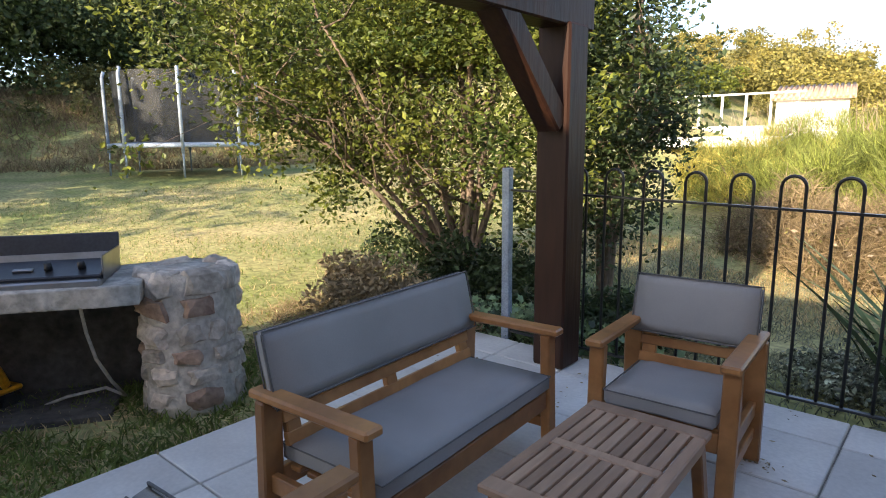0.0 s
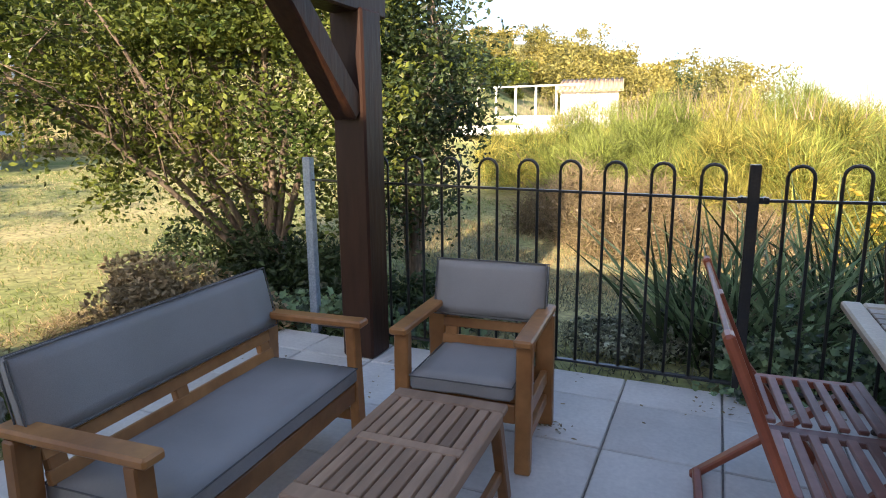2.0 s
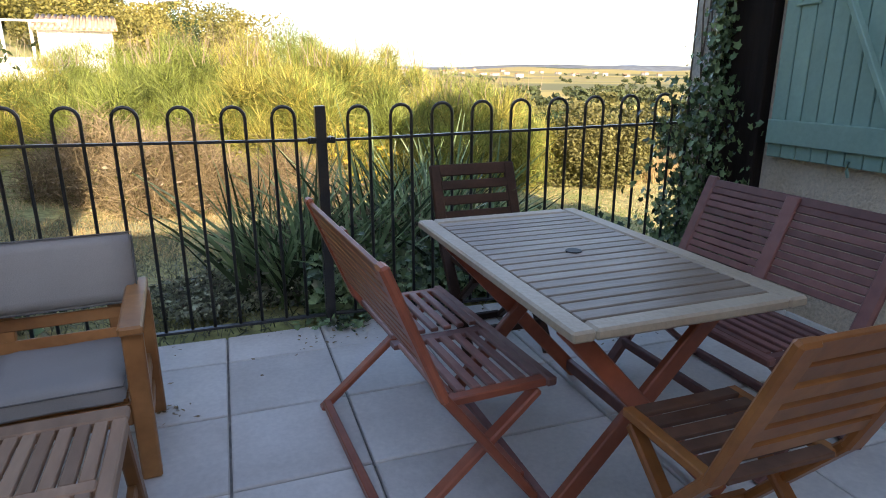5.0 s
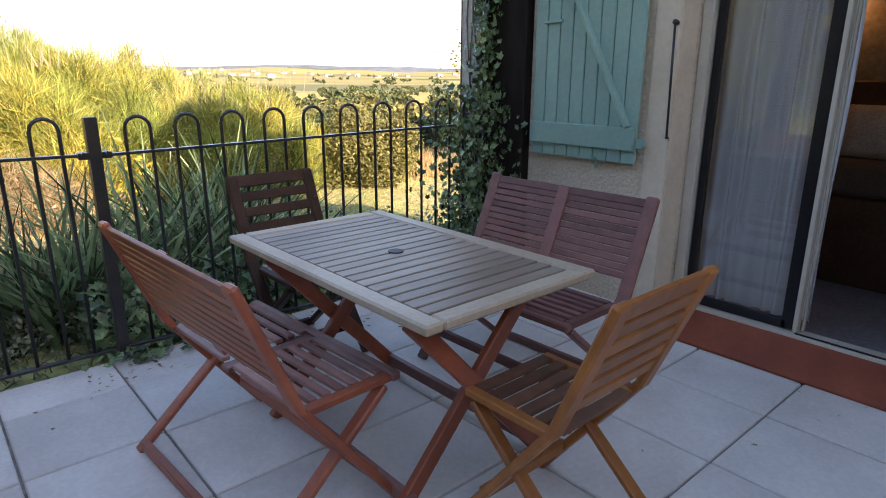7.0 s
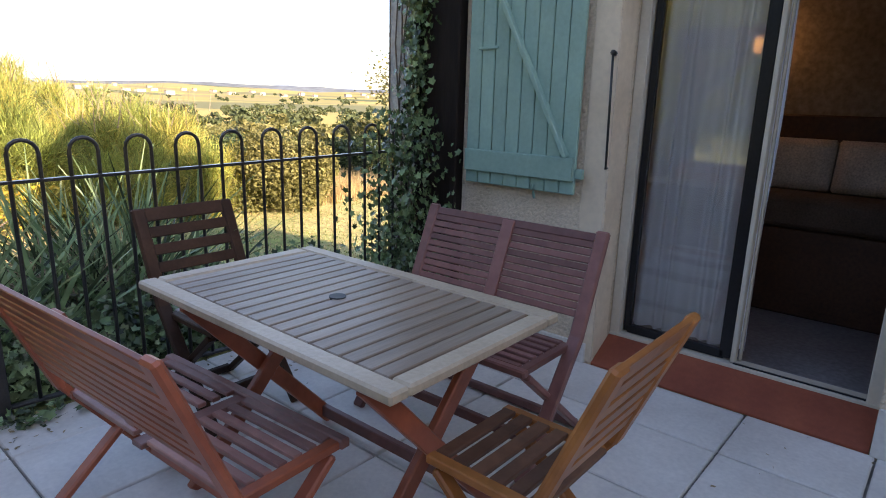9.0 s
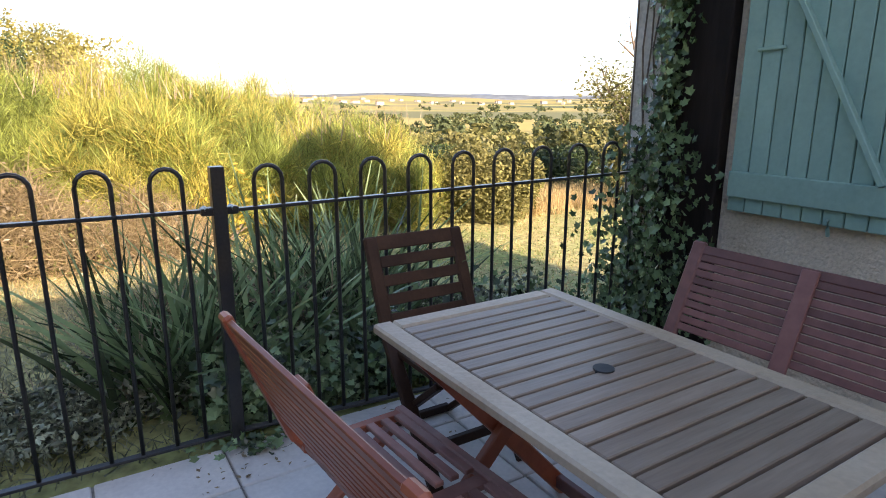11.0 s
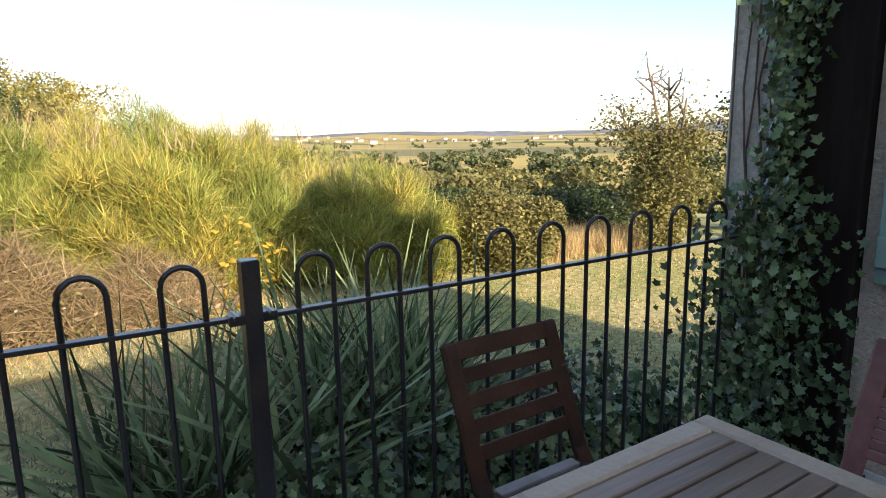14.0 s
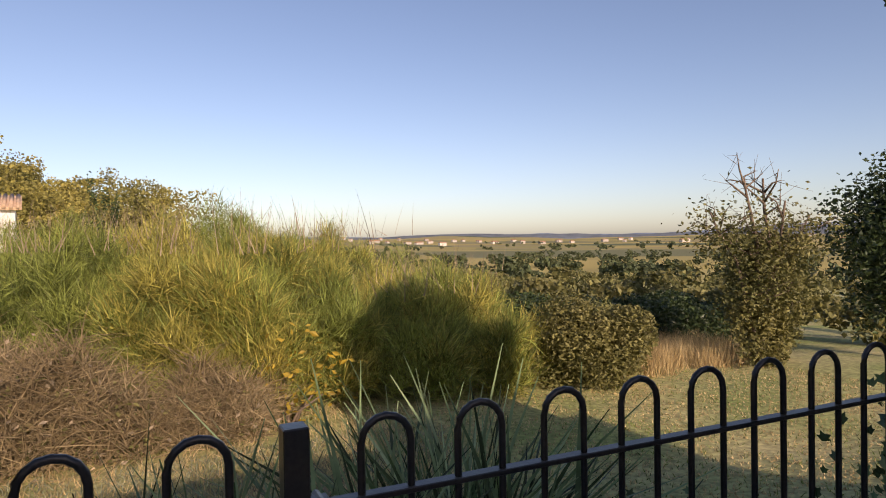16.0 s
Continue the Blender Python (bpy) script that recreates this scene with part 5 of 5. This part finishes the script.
# ---- trampoline ----
def build_trampoline():
    c = (-15.2, 4.7)
    t = thing("trampoline", "round trampoline with pale pad and black safety net", "trampoline", pose(c[0], c[1], ground_z(*c)))
    R, z = 1.75, 0.75
    ring = lambda r, zz, n=40: [(r * math.cos(k * math.tau / n), r * math.sin(k * math.tau / n), zz) for k in range(n)]
    part("frame_ring", tube(ring(R, z), 0.03, 8, True), M_GALV, t, "", True)
    bm = bmesh.new()
    a, b = [[bm.verts.new(p) for p in ring(r, zz)] for r, zz in ((R + 0.06, z + 0.02), (R - 0.28, z + 0.05))]
    c2, d2 = [[bm.verts.new(p) for p in ring(r, zz)] for r, zz in ((R + 0.06, z - 0.07), (R - 0.28, z + 0.02))]
    n = 40
    for k in range(n):
        j = (k + 1) % n
        for p, q in ((a, b), (c2, a), (b, d2), (d2, c2)):
            bm.faces.new((p[k], p[j], q[j], q[k]))
    part("pad", bm, M_BLUE, t, "pale blue edge pad", True)
    bm = bmesh.new()
    a = [bm.verts.new(p) for p in ring(R - 0.2, z)]
    b = [bm.verts.new(p) for p in ring(R - 0.2, z - 0.02)]
    bm.faces.new(a)
    bm.faces.new(b[::-1])
    for k in range(40):
        bm.faces.new((a[k], b[k], b[(k + 1) % 40], a[(k + 1) % 40]))
    part("mat", bm, M_NET, t)
    net = bpy.data.materials.new("safety_net")
    net.use_nodes = True
    nt = net.node_tree
    tp, mx = nt.nodes.new("ShaderNodeBsdfTransparent"), nt.nodes.new("ShaderNodeMixShader")
    nt.nodes["Principled BSDF"].inputs["Base Color"].default_value = (0.03, 0.035, 0.04, 1)
    mx.inputs[0].default_value = 0.24
    nt.links.new(nt.nodes["Principled BSDF"].outputs[0], mx.inputs[1])
    nt.links.new(tp.outputs[0], mx.inputs[2])
    nt.links.new(mx.outputs[0], nt.nodes["Material Output"].inputs[0])
    bm = bmesh.new()
    a, b = [[bm.verts.new(p) for p in ring(r, zz)] for r, zz in ((R - 0.25, z + 0.05), (R - 0.12, 2.45))]
    for k in range(40):
        bm.faces.new((a[k], a[(k + 1) % 40], b[(k + 1) % 40], b[k]))
    part("net", bm, net, t, "black see-through net")
    for k in range(8):
        th = (k + 0.35) * math.tau / 8
        x, y = math.cos(th), math.sin(th)
        part("pole", tube([((R + 0.05) * x, (R + 0.05) * y, 0.55), ((R + 0.05) * x, (R + 0.05) * y, 2.35), ((R + 0.0) * x, (R + 0.0) * y, 2.5)], 0.04, 8), M_BLUE, t, "", True)
        part("leg", tube([((R + 0.02) * x, (R + 0.02) * y, z), ((R + 0.06) * x, (R + 0.06) * y, -0.02)], 0.025, 8), M_GALV, t, "", True)


build_trampoline()


def litter():
    """Crumbs of dead leaf on the slabs, thickest near the fence and the chair feet."""
    rng = np.random.default_rng(91)
    spots = ((-0.25, -0.42, 0.07, 26), (0.55, 0.1, 0.15, 30), (2.2, -0.2, 0.3, 40), (1.6, 0.1, 0.4, 60), (-1.3, -0.3, 0.25, 24), (0.2, 0.15, 0.5, 26), (2.3, -2.2, 0.4, 14), (-2.1, -0.4, 0.2, 26))
    P = np.concatenate([np.stack([cx + rng.normal(size=n) * s, np.minimum(cy + rng.normal(size=n) * s * 0.6, 0.29), np.full(n, 0.006)], 1) for cx, cy, s, n in spots])
    P[:, 0] = np.clip(P[:, 0], -2.28, 2.78)
    v, f = leaves(rng, P, 0.014)
    v[:, 2] = 0.003 + (v[:, 2] - 0.006) * 0.25 + 0.003
    tagged(cloud("fallen_leaf", v, f, M_DRY), "crumbs of dead leaves on the paving", "leaf litter", "", "stuff")


litter()


# ---- garden shed and pool fence on the rise ----
def build_shed():
    x, y = -5.15, 26.4
    z = ground_z(x, y)
    t = thing("garden_shed", "small white rendered shed with terracotta tile roof", "shed", pose(x, y, z, 0, 0, 8))
    H = 2.88 - z
    part("wall", one_box((0, 0, H / 2), (2.5, 2.6, H), None, 0.01), M_WHITE, t)
    part("roof", bar((0, -1.55, H + 0.02), (0, 1.5, H + 0.64), 2.9, 0.10, (0, 0, 1), 0.01), M_ROOF_PALE, t)
    for k in range(14):
        xx = -1.35 + k * 0.207
        part("roof_tile", tube([(xx, -1.6, H + 0.07), (xx, 1.5, H + 0.70)], 0.075, 6), M_ROOF_PALE, t, "", True)
    f = thing("pool_fence", "white framed glass pool fence", "fence")
    z0 = ground_z(-7.5, 25)
    for k in range(6):
        xx = -10.2 + k * 0.95
        part("post", one_box((xx, 25.0, z0 + 0.9), (0.10, 0.08, 1.8), None, 0.01), M_WHITE, f)
    part("rail", one_box((-7.75, 25.0, z0 + 1.78), (5.2, 0.07, 0.08), None, 0.01), M_WHITE, f)
    part("plinth", one_box((-7.75, 25.0, z0 + 0.2), (5.2, 0.2, 0.55), None, 0.01), M_WHITE, f)
    bm = bmesh.new()
    box(bm, Vector((-8.2, 21.5, ground_z(-8.2, 21.5) + 0.02)), (7.0, 6.0, 0.35), None, 0.02)
    structure("pavement", bm, M_WHITE, "bright white paved pool terrace", "pavement")


build_shed()


broom("broom_bush", (-3.6, 20.5), 2.0, 2.0, 16000, M_BROOM, "green broom bush in front of the shed", 19)
broom("broom_bush", (-0.9, 17.5), 2.4, 3.0, 20000, M_BROOM, "green broom bush beside the shed", 20, M_BROOM_Y)


# ---- woods and far land ----
def wood(name, spots, leafmat, seed, label, per=260, leaf=0.30):
    """Many trees standing together, each a rough crown of leaf clumps on a trunk."""
    rng = np.random.default_rng(seed)
    P, V, F, base = [], [], [], 0
    for (x, y, h, w) in spots:
        z = ground_z(x, y)
        lumps = rng.normal(size=(7, 3)) * np.array([0.28, 0.28, 0.22]) * np.array([w, w, h]) + np.array([0, 0, h * 0.5])
        k = rng.integers(0, 7, per)
        q = rng.normal(size=(per, 3))
        q /= np.linalg.norm(q, axis=1)[:, None]
        p = lumps[k] + q * (0.26 * np.array([w, w, h * 0.75])) * (rng.random(per) ** 0.35)[:, None]
        p[:, 2] = np.clip(p[:, 2], 0.1, h * 1.05)
        v, f = leaves(rng, p + np.array([x, y, z]), leaf * (0.6 + 0.08 * h), 0.3, 1.3)
        V.append(v)
        F.append(f + base)
        base += len(v)
    return tagged(cloud(name, np.concatenate(V), np.concatenate(F), leafmat), label, "trees", "", "stuff")


def scatter(seed, n, a0, a1, r0, r1, h0, h1):
    rng = random.Random(seed)
    out = []
    for _ in range(n):
        a = radians(rng.uniform(a0, a1))
        r = r0 * (r1 / r0) ** rng.random()
        h = rng.uniform(h0, h1)
        out.append((r * math.sin(a), r * math.cos(a), h, h * rng.uniform(0.8, 1.3)))
    return out


# dark wood on the west bank
wood("woodland", scatter(1, 120, -130, -42, 25, 42, 5, 11), M_WOOD_D, 201, "dark dense wood above the bank", 1500, 0.15)
wood("woodland", scatter(11, 60, -100, -45, 23.5, 27.5, 3.0, 6.5), M_WOOD_D, 211, "dark leafy edge of the wood on the bank", 1100, 0.14)
wood("scrub", scatter(2, 70, -98, -50, 20.5, 26, 0.5, 1.9), M_LEAF_O, 202, "low dry scrub on the bank", 260, 0.13)
# out of view, added to throw a shadow band over the far lawn
wood("woodland", scatter(9, 16, -126, -104, 17, 25, 5, 8), M_WOOD_D, 209, "unseen tall trees added to shade the far lawn", 1300, 0.16)
# sunlit wood behind the shed
wood("woodland", scatter(3, 62, -34, -13, 40, 72, 1.4, 2.4) + scatter(13, 60, -13, 3, 40, 72, 2.6, 4.4), M_LEAF_G, 203, "sunlit olive and golden wood on the rise", 900, 0.19)
wood("woodland", scatter(4, 34, -34, 5, 36, 52, 1.5, 2.7), M_LEAF_O, 204, "olive trees at the edge of the wood", 700, 0.15)
wood("woodland", scatter(5, 40, -42, -18, 29, 40, 1.2, 2.2), M_LEAF, 205, "green trees behind the pool terrace", 800, 0.17)
wood("conifers", [(-1.9, 40, 4.6, 0.9), (-1.2, 41, 4.2, 0.8), (-2.4, 41, 3.4, 1.4)], M_WOOD_D, 210, "dark conifer tips above the broom", 420, 0.12)
# valley
wood("woodland", scatter(6, 230, 20, 75, 15, 80, 0.9, 1.9), M_LEAF_O, 206, "olive scrub wood on the valley slope", 420, 0.19)
wood("woodland", scatter(7, 260, 10, 80, 70, 420, 2.0, 3.6), M_FARTREE, 207, "dark tree belts across the valley", 170, 0.6)
wood("woodland", scatter(8, 130, 5, 85, 600, 2000, 5, 9), M_FARTREE, 208, "far tree lines between the fields", 60, 2.0)


def build_village():
    rng = random.Random(12)
    for k in range(46):
        a = radians(rng.uniform(14, 62))
        r = rng.uniform(1500, 2400)
        x, y = r * math.sin(a), r * math.cos(a)
        w, d, h = rng.uniform(9, 22), rng.uniform(8, 12), rng.uniform(4, 7)
        t = thing("house", "tiny pale house in the far village", "house", pose(x, y, ground_z(x, y) + 1, 0, 0, rng.uniform(-30, 30)), "village houses")
        part("wall", one_box((0, 0, h / 2 - 1), (w, d, h + 2), None, 0), M_VILLAGE, t)
        g = bmesh.new()
        v = [g.verts.new(p) for p in ((-w / 2, -d / 2, h), (w / 2, -d / 2, h), (w / 2, d / 2, h), (-w / 2, d / 2, h), (-w / 2, 0, h + 2.5), (w / 2, 0, h + 2.5))]
        for f in ((0, 1, 5, 4), (2, 3, 4, 5), (0, 4, 3), (1, 2, 5), (0, 3, 2, 1)):
            g.faces.new([v[i] for i in f])
        part("roof", g, M_ROOF, t)


build_village()


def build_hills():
    """Two low ridges along the skyline, with distance haze painted into their colours."""
    # the farther ridge is paler and bluer, as haze would turn it
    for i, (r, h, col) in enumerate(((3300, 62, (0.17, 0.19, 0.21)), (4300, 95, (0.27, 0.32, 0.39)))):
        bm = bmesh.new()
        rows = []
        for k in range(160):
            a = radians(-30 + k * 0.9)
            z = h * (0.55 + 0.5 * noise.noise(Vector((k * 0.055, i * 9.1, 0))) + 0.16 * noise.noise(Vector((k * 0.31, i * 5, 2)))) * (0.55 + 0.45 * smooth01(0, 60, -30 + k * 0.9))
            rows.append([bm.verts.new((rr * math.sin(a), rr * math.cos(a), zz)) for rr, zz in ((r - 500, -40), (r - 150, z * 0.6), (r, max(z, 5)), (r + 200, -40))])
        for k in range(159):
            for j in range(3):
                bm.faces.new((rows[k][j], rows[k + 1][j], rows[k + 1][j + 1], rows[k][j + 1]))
        m = mat("hazed_hill", col, 1.0, tuple(c * 0.8 for c in col), 0.004, 0, 0.02)
        tagged(part("backdrop", bm, m, None, "", True), "low wooded hills along the skyline, haze in their colour", "hills", "", "structure")


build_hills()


# ---- paving slabs ----
build_tiles()
